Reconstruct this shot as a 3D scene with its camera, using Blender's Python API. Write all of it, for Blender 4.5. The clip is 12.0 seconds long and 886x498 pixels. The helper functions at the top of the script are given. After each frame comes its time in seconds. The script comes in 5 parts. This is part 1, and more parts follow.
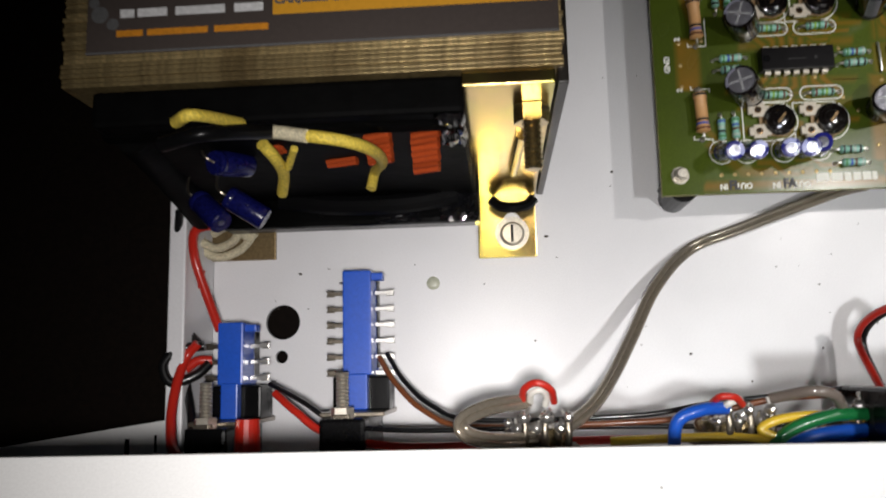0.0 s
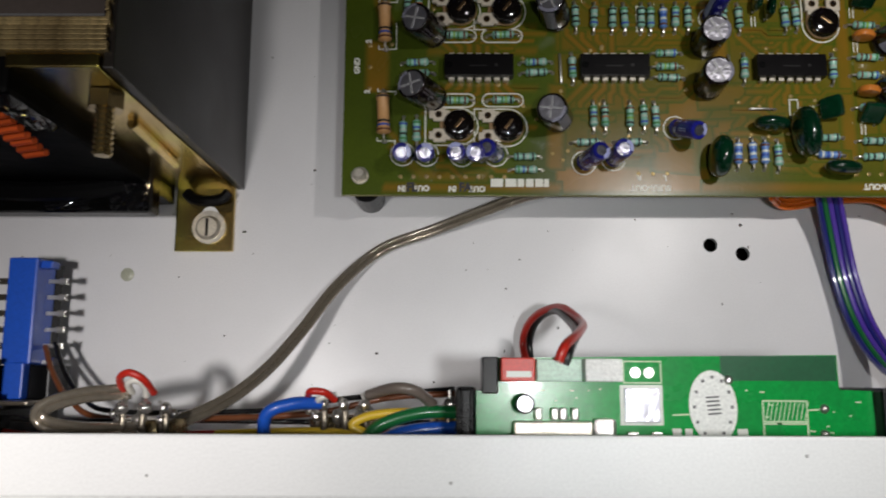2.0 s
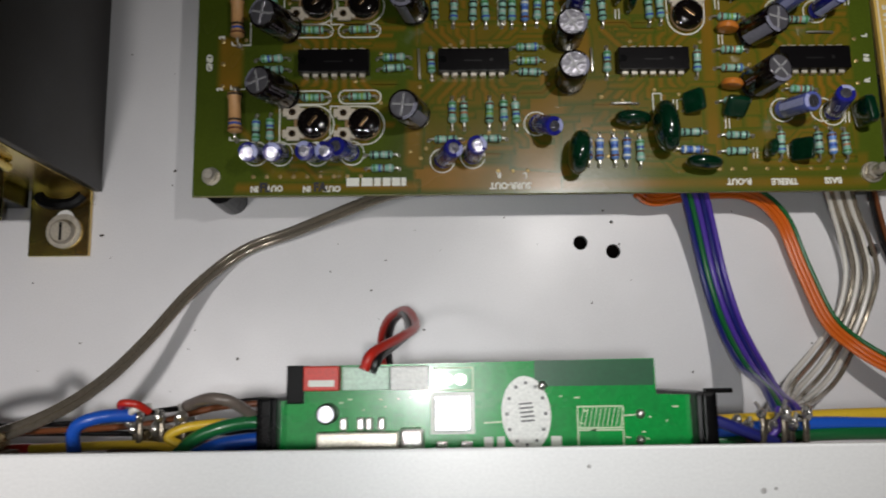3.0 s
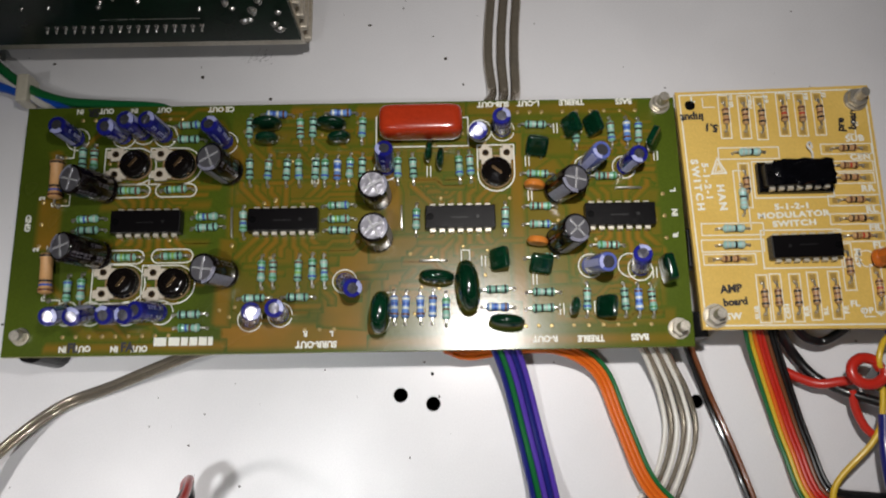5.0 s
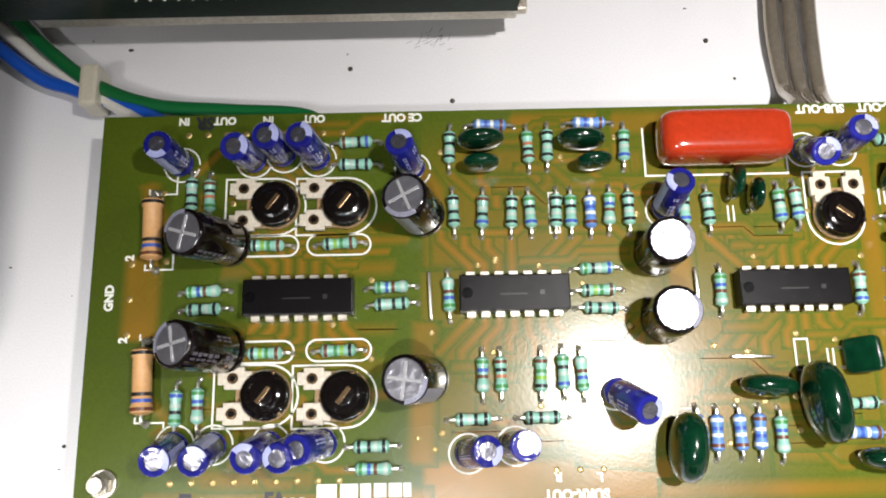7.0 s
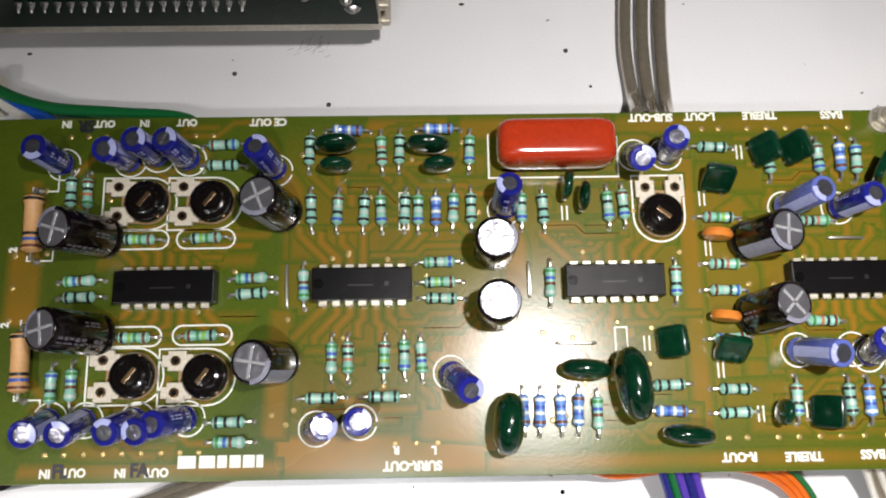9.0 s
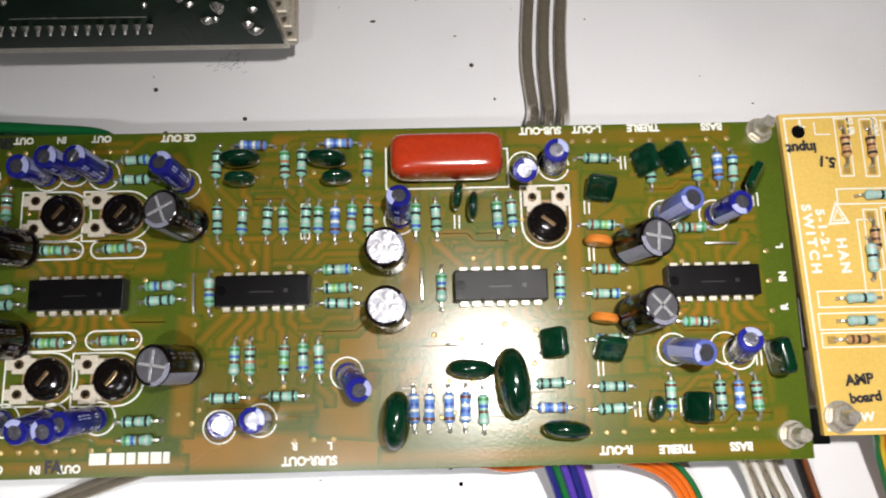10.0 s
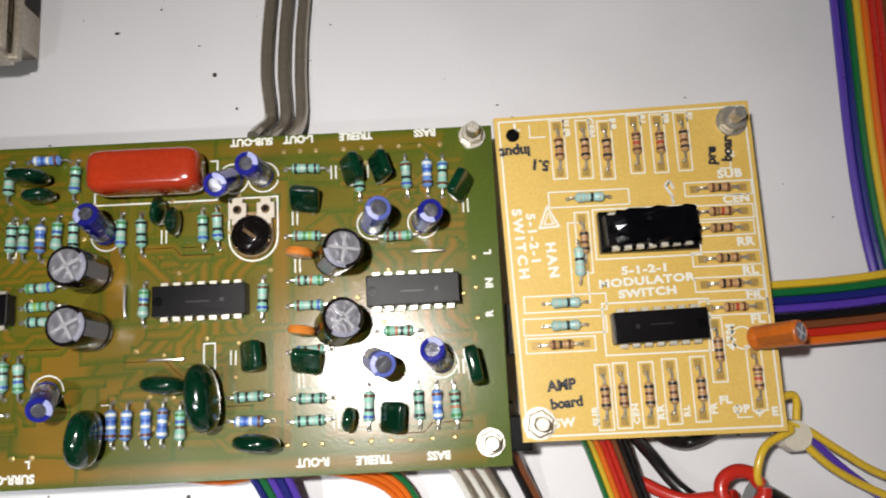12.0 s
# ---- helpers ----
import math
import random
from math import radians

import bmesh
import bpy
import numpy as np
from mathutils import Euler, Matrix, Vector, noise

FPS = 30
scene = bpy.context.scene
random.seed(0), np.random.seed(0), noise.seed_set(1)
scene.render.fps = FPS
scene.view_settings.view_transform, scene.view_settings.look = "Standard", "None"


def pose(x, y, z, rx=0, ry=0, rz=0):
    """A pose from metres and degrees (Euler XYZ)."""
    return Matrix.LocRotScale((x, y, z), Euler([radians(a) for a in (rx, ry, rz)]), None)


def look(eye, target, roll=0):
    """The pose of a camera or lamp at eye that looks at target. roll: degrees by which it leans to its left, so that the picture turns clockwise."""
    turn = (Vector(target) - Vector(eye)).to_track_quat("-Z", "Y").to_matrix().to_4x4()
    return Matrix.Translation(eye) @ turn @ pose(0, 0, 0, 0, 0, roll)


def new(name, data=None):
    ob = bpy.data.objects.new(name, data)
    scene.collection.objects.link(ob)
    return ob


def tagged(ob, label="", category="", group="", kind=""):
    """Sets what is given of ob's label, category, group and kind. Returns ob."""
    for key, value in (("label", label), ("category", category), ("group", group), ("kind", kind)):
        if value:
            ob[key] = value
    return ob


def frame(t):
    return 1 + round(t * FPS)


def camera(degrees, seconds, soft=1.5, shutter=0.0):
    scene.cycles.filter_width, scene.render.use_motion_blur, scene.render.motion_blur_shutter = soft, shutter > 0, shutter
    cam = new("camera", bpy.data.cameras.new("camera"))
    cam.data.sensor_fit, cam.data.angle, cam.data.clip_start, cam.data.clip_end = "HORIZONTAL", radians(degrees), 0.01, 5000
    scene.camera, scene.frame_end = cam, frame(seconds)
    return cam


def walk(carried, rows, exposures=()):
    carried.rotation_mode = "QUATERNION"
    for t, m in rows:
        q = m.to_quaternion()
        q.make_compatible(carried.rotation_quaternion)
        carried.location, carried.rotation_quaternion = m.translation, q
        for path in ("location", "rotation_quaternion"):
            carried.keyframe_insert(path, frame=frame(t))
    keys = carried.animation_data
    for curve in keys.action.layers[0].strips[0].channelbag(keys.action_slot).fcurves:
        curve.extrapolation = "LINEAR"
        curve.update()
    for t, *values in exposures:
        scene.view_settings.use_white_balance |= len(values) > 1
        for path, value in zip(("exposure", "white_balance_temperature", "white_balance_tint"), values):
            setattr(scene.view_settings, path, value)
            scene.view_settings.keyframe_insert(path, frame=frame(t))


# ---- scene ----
# Everything below is written in millimetres and scaled by MM.
MM = 0.001
cam = camera(58.0, 12.0, soft=1.95, shutter=0.3)
# seconds, eye in millimetres, turn in degrees
PATH = [
    (0, -45.60, -46.05, 236.43, 8.55, 4.16, -1.37),
    (0.3, -44.38, -45.62, 247.40, 9.74, 3.88, 0.56),
    (0.5, -41.09, -44.41, 243.71, 9.41, 3.26, 1.25),
    (1, -14.48, -46.54, 239.59, 9.15, 2.32, 1.49),
    (1.5, 12.80, -51.40, 236.24, 9.33, 1.52, 0.43),
    (2, 29.47, -50.07, 233.32, 9.20, 0.34, 0.22),
    (2.5, 46.98, -47.79, 228.70, 9.13, -0.78, -0.25),
    (3, 64.20, -47.34, 227.88, 8.75, -0.62, -0.72),
    (3.2, 74.24, -47.24, 228.02, 8.98, -0.49, -0.54),
    (4.8, 121.64, -30.58, 237.76, 12.17, 0.57, -0.77),
    (5, 120.65, -24.39, 233.75, 13.62, 0.43, -0.89),
    (5.2, 120.03, -16.87, 226.99, 13.48, 0.87, -0.91),
    (5.5, 109.01, -4.37, 206.60, 16.22, 0.76, -1.05),
    (6, 83.23, 6.77, 184.35, 14.43, 0.79, -1.25),
    (6.5, 65.33, 12.95, 158.58, 13.70, 0.00, -1.17),
    (6.7, 62.95, 12.08, 158.58, 13.56, 0.22, -1.23),
    (8.3, 77.77, 11.01, 169.73, 12.45, 0.00, -0.43),
    (8.5, 82.48, 11.41, 171.16, 12.32, 0.04, -0.63),
    (9, 88.96, 10.11, 173.78, 12.14, -0.77, -0.97),
    (9.5, 96.44, 10.74, 180.35, 12.16, -1.10, -1.12),
    (10, 110.10, 10.44, 184.38, 11.69, -0.73, -1.44),
    (10.5, 122.06, 10.55, 186.22, 11.77, -0.50, -1.86),
    (11, 139.90, 10.46, 185.55, 11.91, 0.11, -2.33),
    (11.5, 159.46, 13.56, 185.85, 10.82, 0.25, -2.67),
    (12, 175.01, 13.31, 184.93, 10.74, 0.37, -2.84),
]
walk(cam, [(t, pose(x * MM, y * MM, z * MM, rx, ry, rz)) for t, x, y, z, rx, ry, rz in PATH],
     exposures=[(0.0, -0.62), (0.5, -0.58), (1.5, -1.05), (2.5, -1.42), (3.2, -1.35), (4.8, -0.9), (5.5, -0.27), (6.5, 0.45), (8.5, 0.08), (9.5, -0.05), (10.5, -0.1), (12.0, -0.23)])

# ---- light: the phone's lamp over the chassis, and a dim room ----
world = bpy.data.worlds.new("world")
scene.world = world
world.use_nodes = True
world.node_tree.nodes["Background"].inputs[0].default_value = (0.75, 0.85, 1.0, 1)
world.node_tree.nodes["Background"].inputs[1].default_value = 0.006


def lamp(name, x, y, z, watts, size, colour, aim=(0, 0), spread=180):
    data = bpy.data.lights.new(name, "AREA")
    data.shape, data.size, data.energy, data.color, data.spread = "DISK", size * MM, watts, colour, radians(spread)
    ob = new(name, data)
    ob.matrix_world = look((x * MM, y * MM, z * MM), (aim[0] * MM, aim[1] * MM, 0))
    return ob


lamp("lamp_front", -42, -55, 260, 0.128, 14, (1.0, 0.96, 0.94), (-70, -56), 72)
lamp("lamp_middle", 62, -52, 258, 0.086, 12, (0.96, 0.97, 0.97), (76, -54), 74)
lamp("lamp_back", 138, 33, 256, 0.26, 11, (1.0, 0.96, 0.93), (178, 30), 100)

# ---- materials ----
def material(name, colour, rough=0.5, metal=0.0, vary=0.15, grain=400.0, bump=0.0, coat=0.0, second=None, amount=0.5, blotch=60.0, spread=0.0, shine=0.5):
    """A surface with two scales of variation; second is a stain colour that comes in blotches; spread varies it from object to object."""
    m = bpy.data.materials.new(name)
    m.use_nodes = True
    t = m.node_tree
    b = t.nodes["Principled BSDF"]
    b.inputs["Metallic"].default_value, b.inputs["Coat Weight"].default_value = metal, coat
    b.inputs["Coat Roughness"].default_value = 0.08
    b.inputs["Specular IOR Level"].default_value = shine
    co = t.nodes.new("ShaderNodeTexCoord")

    def noise_tex(scale, detail):
        n = t.nodes.new("ShaderNodeTexNoise")
        n.inputs["Scale"].default_value, n.inputs["Detail"].default_value = scale, detail
        t.links.new(co.outputs["Object"], n.inputs["Vector"])
        return n

    fine, wide = noise_tex(grain * 4, 4), noise_tex(blotch, 3)
    ramp = t.nodes.new("ShaderNodeMapRange")
    ramp.inputs["From Min"].default_value, ramp.inputs["From Max"].default_value = 0.3, 0.7
    ramp.inputs["To Min"].default_value, ramp.inputs["To Max"].default_value = 1 - vary, 1 + vary
    t.links.new(fine.outputs["Fac"], ramp.inputs["Value"])
    mix = t.nodes.new("ShaderNodeMix")
    mix.data_type = "RGBA"
    mix.inputs[6].default_value = (*colour, 1)
    mix.inputs[7].default_value = (*(second or [c * (1 - vary) for c in colour]), 1)
    fac = t.nodes.new("ShaderNodeMapRange")
    fac.inputs["From Min"].default_value, fac.inputs["From Max"].default_value = 0.45, 0.65
    fac.inputs["To Max"].default_value = amount
    t.links.new(wide.outputs["Fac"], fac.inputs["Value"])
    t.links.new(fac.outputs["Result"], mix.inputs[0])
    hsv = t.nodes.new("ShaderNodeHueSaturation")
    t.links.new(mix.outputs[2], hsv.inputs["Color"])
    last = ramp.outputs["Result"]
    if spread:
        info, add = t.nodes.new("ShaderNodeObjectInfo"), t.nodes.new("ShaderNodeMath")
        near = t.nodes.new("ShaderNodeMapRange")
        near.inputs["To Min"].default_value, near.inputs["To Max"].default_value = 1 - spread, 1 + spread
        t.links.new(info.outputs["Random"], near.inputs["Value"])
        add.operation = "MULTIPLY"
        t.links.new(last, add.inputs[0])
        t.links.new(near.outputs["Result"], add.inputs[1])
        last = add.outputs[0]
    t.links.new(last, hsv.inputs["Value"])
    t.links.new(hsv.outputs["Color"], b.inputs["Base Color"])
    gloss = t.nodes.new("ShaderNodeMapRange")
    gloss.inputs["To Min"].default_value, gloss.inputs["To Max"].default_value = max(rough - 0.1, 0.03), min(rough + 0.12, 1)
    t.links.new(wide.outputs["Fac"], gloss.inputs["Value"])
    t.links.new(gloss.outputs["Result"], b.inputs["Roughness"])
    if bump:
        bp = t.nodes.new("ShaderNodeBump")
        bp.inputs["Strength"].default_value, bp.inputs["Distance"].default_value = bump, 0.0003
        t.links.new(fine.outputs["Fac"], bp.inputs["Height"])
        t.links.new(bp.outputs["Normal"], b.inputs["Normal"])
    return m


def board_material(name, base, copper):
    """Fibreglass under a thin lacquer; where the mesh carries "cover", copper shows through from below."""
    m = material(name, base, 0.22, 0, 0.10, 500, 0.05, 0.2, [c * 0.72 for c in base], 0.8, blotch=30)
    t = m.node_tree
    b = t.nodes["Principled BSDF"]
    co = t.nodes.new("ShaderNodeTexCoord")
    cover = t.nodes.new("ShaderNodeAttribute")
    cover.attribute_name = "cover"
    cloud = t.nodes.new("ShaderNodeTexNoise")
    cloud.inputs["Scale"].default_value, cloud.inputs["Detail"].default_value = 70, 3
    t.links.new(co.outputs["Object"], cloud.inputs["Vector"])
    haze = t.nodes.new("ShaderNodeMapRange")
    haze.inputs["From Min"].default_value, haze.inputs["From Max"].default_value = 0.35, 0.70
    haze.inputs["To Min"].default_value, haze.inputs["To Max"].default_value = 0.6, 1.0
    t.links.new(cloud.outputs["Fac"], haze.inputs["Value"])
    both = t.nodes.new("ShaderNodeMath")
    both.operation = "MULTIPLY"
    t.links.new(cover.outputs["Fac"], both.inputs[0])
    t.links.new(haze.outputs["Result"], both.inputs[1])
    green = b.inputs["Base Color"].links[0].from_socket
    mix = t.nodes.new("ShaderNodeMix")
    mix.data_type = "RGBA"
    t.links.new(both.outputs[0], mix.inputs[0])
    t.links.new(green, mix.inputs[6])
    mix.inputs[7].default_value = (*copper, 1)
    t.links.new(mix.outputs[2], b.inputs["Base Color"])
    return m


M_FLOOR = material("painted_steel", (0.75, 0.745, 0.76), 0.33, 0, 0.05, 700, 0.10, 0.0, (0.67, 0.665, 0.68), 0.5, 25)
M_WHITE = material("white_paint", (0.80, 0.80, 0.79), 0.4, 0, 0.04, 500, 0.05, 0, (0.72, 0.72, 0.72), 0.4, 20)
# brown taken down to near black: the light's falloff is in the colour
M_TABLE = material("table_falloff", (0.005, 0.003, 0.002), 0.8, 0, 0.3, 150, 0.1, 0, (0.005, 0.003, 0.002), 0.8, 12, shine=0.1)
M_BOARD = board_material("green_fibreglass", (0.072, 0.104, 0.009), (0.275, 0.128, 0.013))
M_EDGE = material("fibreglass_edge", (0.30, 0.27, 0.08), 0.6)
M_YBOARD = material("yellow_phenolic", (0.70, 0.475, 0.12), 0.35, 0, 0.07, 500, 0.05, 0.25, (0.63, 0.41, 0.085), 0.6, 60)
M_SILK = material("white_print", (0.78, 0.78, 0.70), 0.6, 0, 0.10, 900)
M_INK = material("marker_ink", (0.012, 0.012, 0.02), 0.5)
M_TEAL = material("resistor_teal", (0.26, 0.52, 0.42), 0.3, 0, 0.10, 600, 0.05, 0.3, spread=0.12)
M_BLUERES = material("resistor_blue", (0.13, 0.27, 0.62), 0.35, 0, 0.10, 600, 0.05, 0.3, spread=0.12)
M_TAN = material("resistor_tan", (0.62, 0.34, 0.14), 0.5, 0, 0.08, 500, 0.1)
M_SAND = material("resistor_sand", (0.50, 0.30, 0.13), 0.4, 0, 0.08, 500, 0.1, spread=0.1)
M_BAND = {k: material("band_" + k, c, 0.4, 0, 0.05) for k, c in {"black": (0.012, 0.012, 0.014), "brown": (0.12, 0.04, 0.02), "red": (0.45, 0.04, 0.02), "orange": (0.6, 0.2, 0.03), "blue": (0.04, 0.09, 0.4), "green": (0.05, 0.22, 0.06), "gold": (0.45, 0.33, 0.12), "yellow": (0.6, 0.5, 0.05), "white": (0.7, 0.72, 0.66), "pale": (0.42, 0.50, 0.44), "lime": (0.22, 0.42, 0.05), "sienna": (0.42, 0.16, 0.08)}.items()}
M_TIN = material("tinned_lead", (0.72, 0.70, 0.66), 0.28, 0.9, 0.15, 900, 0.1)
M_PIN = material("tinned_pin", (0.74, 0.69, 0.58), 0.36, 0.45, 0.12, 900, 0.1)
M_SOLDER = material("solder", (0.62, 0.60, 0.57), 0.25, 0.9, 0.15, 900, 0.2)
M_IC = material("moulded_plastic", (0.004, 0.0035, 0.004), 0.3, 0, 0.15, 1500, 0.15, shine=0.15)
M_NAVYCAN = material("navy_sleeve", (0.004, 0.005, 0.055), 0.2, 0, 0.3, 300, 0.3, 0.2)
M_BLUECAN = material("blue_sleeve", (0.012, 0.014, 0.19), 0.13, 0, 0.25, 160, 0.6, 0.4, (0.02, 0.022, 0.27), 0.6, 400, spread=0.18)
M_PALECAN = material("pale_blue_sleeve", (0.10, 0.13, 0.42), 0.18, 0, 0.12, 160, 0.4, 0.5)
M_BLACKCAN = material("black_sleeve", (0.005, 0.0028, 0.0028), 0.11, 0, 0.2, 160, 0.35, 0.3)
M_ALU = material("can_top", (0.64, 0.63, 0.70), 0.3, 0.9, 0.10, 130, 0.9)
M_SMALLTOP = material("small_can_top", (0.34, 0.34, 0.40), 0.24, 0.9, 0.15, 130, 0.7)
M_STRIPE = material("sleeve_print", (0.40, 0.43, 0.72), 0.3)
M_DULLSTRIPE = material("dark_sleeve_print", (0.26, 0.26, 0.33), 0.3)
M_DULLMARK = material("dark_sleeve_letters", (0.12, 0.11, 0.13), 0.35)
M_ROTOR = material("glossy_black_rotor", (0.006, 0.0045, 0.004), 0.1, 0, 0.2, 200, 0.3, 0.6)
M_BRASS = material("dull_brass", (0.16, 0.10, 0.05), 0.25, 0.7, 0.2, 300, 0.2)
M_POTPLATE = material("brown_paper_laminate", (0.30, 0.19, 0.09), 0.4, 0, 0.2, 300, 0.1, 0.2)
# score lines paler than the lid: their glint is put into this colour
M_SCORE = material("score_glint", (0.8, 0.8, 0.82), 0.25, 0.6, 0.05)
M_FILM = material("green_dip", (0.0018, 0.024, 0.010), 0.12, 0, 0.25, 120, 0.12, 0.5, (0.0012, 0.015, 0.006), 0.7, 200, spread=0.25)
M_REDCAP = material("red_dip", (0.42, 0.036, 0.010), 0.14, 0, 0.10, 300, 0.02, 0.6, (0.34, 0.03, 0.009), 0.6, 60)
M_ORANGE = material("orange_dip", (0.62, 0.20, 0.03), 0.3, 0, 0.08, 500, 0.02, 0.3)
M_POTBASE = material("pale_phenolic", (0.58, 0.52, 0.42), 0.4, 0, 0.12, 500, 0.1)
M_BLACK = material("black_plastic", (0.003, 0.003, 0.0033), 0.28, 0, 0.2, 400, 0.05, 0.0, shine=0.12)
M_TAPE = material("black_tape", (0.002, 0.002, 0.002), 0.2, 0, 0.3, 32, 0.8, 0.0, shine=0.1)
M_COIL = material("black_paper_winding", (0.0018, 0.0018, 0.0018), 0.6, 0, 0.3, 60, 0.6, 0.0, shine=0.04)
M_GLOSSTAPE = material("glossy_tape", (0.005, 0.005, 0.007), 0.16, 0, 0.3, 60, 0.4, 0.5, shine=0.5)
M_STEEL = material("nickel_steel", (0.62, 0.58, 0.50), 0.36, 0.8, 0.2, 500, 0.15, 0, (0.45, 0.40, 0.33), 0.5, 150)
M_DARKNICKEL = material("dark_nickel", (0.22, 0.19, 0.15), 0.3, 0.9, 0.25, 400, 0.2)
M_ZINC = material("yellow_zinc", (0.62, 0.45, 0.17), 0.2, 1.0, 0.12, 300, 0.1, 0, (0.55, 0.55, 0.10), 0.7, 45)
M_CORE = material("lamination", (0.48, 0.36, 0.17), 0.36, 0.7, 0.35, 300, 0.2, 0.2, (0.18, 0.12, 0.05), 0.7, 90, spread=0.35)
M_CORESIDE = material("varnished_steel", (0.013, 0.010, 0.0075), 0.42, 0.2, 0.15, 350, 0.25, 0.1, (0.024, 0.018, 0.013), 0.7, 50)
M_COPPER = material("enamelled_copper", (0.75, 0.12, 0.03), 0.22, 0.55, 0.15, 500, 0.05, 0.5, spread=0.2)
M_BRAID = material("yellow_braid", (0.62, 0.47, 0.06), 0.7, 0, 0.35, 500, 0.8)
M_PALEBRAID = material("pale_braid", (0.58, 0.52, 0.36), 0.7, 0, 0.35, 500, 0.8)
M_SWITCH = material("blue_plastic", (0.012, 0.085, 0.52), 0.35, 0, 0.08, 300, 0.05, 0.2)
M_SINK = material("cast_aluminium", (0.60, 0.56, 0.48), 0.42, 0.6, 0.15, 300, 0.3, 0, (0.35, 0.26, 0.16), 0.5, 40)
M_DARKPCB = material("dark_green_mask", (0.0018, 0.014, 0.0065), 0.3, 0, 0.25, 300, 0.1, 0.0, (0.004, 0.026, 0.013), 0.7, 70, shine=0.15)
M_MODULE = material("green_mask", (0.004, 0.28, 0.048), 0.26, 0, 0.12, 300, 0.05, 0.1, (0.003, 0.21, 0.04), 0.6, 110, shine=0.35)
M_MODDARK = material("deep_green_mask", (0.004, 0.085, 0.030), 0.35, 0, 0.1, 300, 0.05, 0.2)
M_REDPLUG = material("red_plastic", (0.60, 0.035, 0.02), 0.4)
M_WHITEPLUG = material("white_plastic", (0.78, 0.78, 0.75), 0.45)
M_CLEAR = material("clear_cable", (0.36, 0.31, 0.24), 0.12, 0.65, 0.10, 250, 0.03, 0.5, (0.32, 0.29, 0.25), 0.5, 60)
M_CARD = material("printed_card", (0.070, 0.056, 0.050), 0.35, 0, 0.06, 300)
M_FIRE = material("dark_orange_print", (0.35, 0.09, 0.01), 0.4)
M_CARDY = material("card_yellow", (0.75, 0.36, 0.03), 0.35, 0, 0.05, 300)
M_NYLON = material("nylon_tie", (0.60, 0.56, 0.45), 0.35, 0, 0.05, 300, 0.05, 0.3)
WIRE = {k: material("wire_" + k, c, 0.3, 0, 0.06, 400, 0.02, 0.25) for k, c in {"red": (0.50, 0.022, 0.012), "black": (0.005, 0.005, 0.0055), "brown": (0.17, 0.055, 0.02), "orange": (0.68, 0.14, 0.012), "yellow": (0.66, 0.44, 0.03), "green": (0.008, 0.13, 0.035), "blue": (0.012, 0.09, 0.50), "violet": (0.085, 0.04, 0.36), "grey": (0.16, 0.13, 0.11), "white": (0.72, 0.70, 0.64), "navy": (0.012, 0.016, 0.16), "pink": (0.62, 0.25, 0.22)}.items()}
CARDINK = {k: material("ink_" + k, c, 0.4) for k, c in {"red": (0.5, 0.05, 0.02), "orange": (0.65, 0.25, 0.02), "yellow": (0.55, 0.45, 0.03), "green": (0.06, 0.3, 0.04), "cyan": (0.03, 0.18, 0.45), "blue": (0.03, 0.06, 0.4), "violet": (0.2, 0.05, 0.4), "pink": (0.5, 0.1, 0.35), "white": (0.75, 0.75, 0.75), "grey": (0.12, 0.12, 0.12)}.items()}

# ---- building helpers ----
BASE = {}


def thing(name, x, y, z, label, category, group="", kind=""):
    ob = new(name)
    ob.empty_display_size = 0.005
    ob.location = (x * MM, y * MM, z * MM)
    BASE[ob] = Matrix.Translation((-x * MM, -y * MM, -z * MM))
    return tagged(ob, label, category, group, kind)


def to_mesh(name, bm, mat, smooth=False):
    for v in bm.verts:
        v.co *= MM
    me = bpy.data.meshes.new(name)
    bmesh.ops.recalc_face_normals(bm, faces=bm.faces)
    bm.to_mesh(me)
    bm.free()
    me.materials.append(mat)
    if smooth:
        for p in me.polygons:
            p.use_smooth = True
        me.set_sharp_from_angle(angle=radians(40))
    return me


def placed(name, me, parent=None, m=None, label=""):
    ob = new(name, me)
    if parent:
        ob.parent = parent
        if parent in BASE:
            ob.matrix_parent_inverse = BASE[parent]
    if m:
        ob.matrix_basis = m
    return tagged(ob, label)


def part(name, bm, mat, parent=None, label="", smooth=False):
    return placed(name, to_mesh(name, bm, mat, smooth), parent, None, label)


def at(x, y, z, turn=0.0, lean=None):
    """A pose in millimetres; lean: the direction of the local z axis."""
    m = Matrix.Translation((x * MM, y * MM, z * MM))
    if lean:
        m = m @ Vector(lean).to_track_quat("Z", "Y").to_matrix().to_4x4()
    return m @ Matrix.Rotation(radians(turn), 4, "Z")


def box(x0, y0, z0, x1, y1, z1, bevel=0.0, bm=None):
    bm = bm or bmesh.new()
    made = bmesh.ops.create_cube(bm, size=1)["verts"]
    for v in made:
        v.co = Vector(((x0 + x1) / 2 + v.co.x * (x1 - x0), (y0 + y1) / 2 + v.co.y * (y1 - y0), (z0 + z1) / 2 + v.co.z * (z1 - z0)))
    if bevel:
        edges = list({e for v in made for e in v.link_edges})
        bmesh.ops.bevel(bm, geom=edges, offset=bevel, segments=2, affect="EDGES", profile=0.6)
    return bm


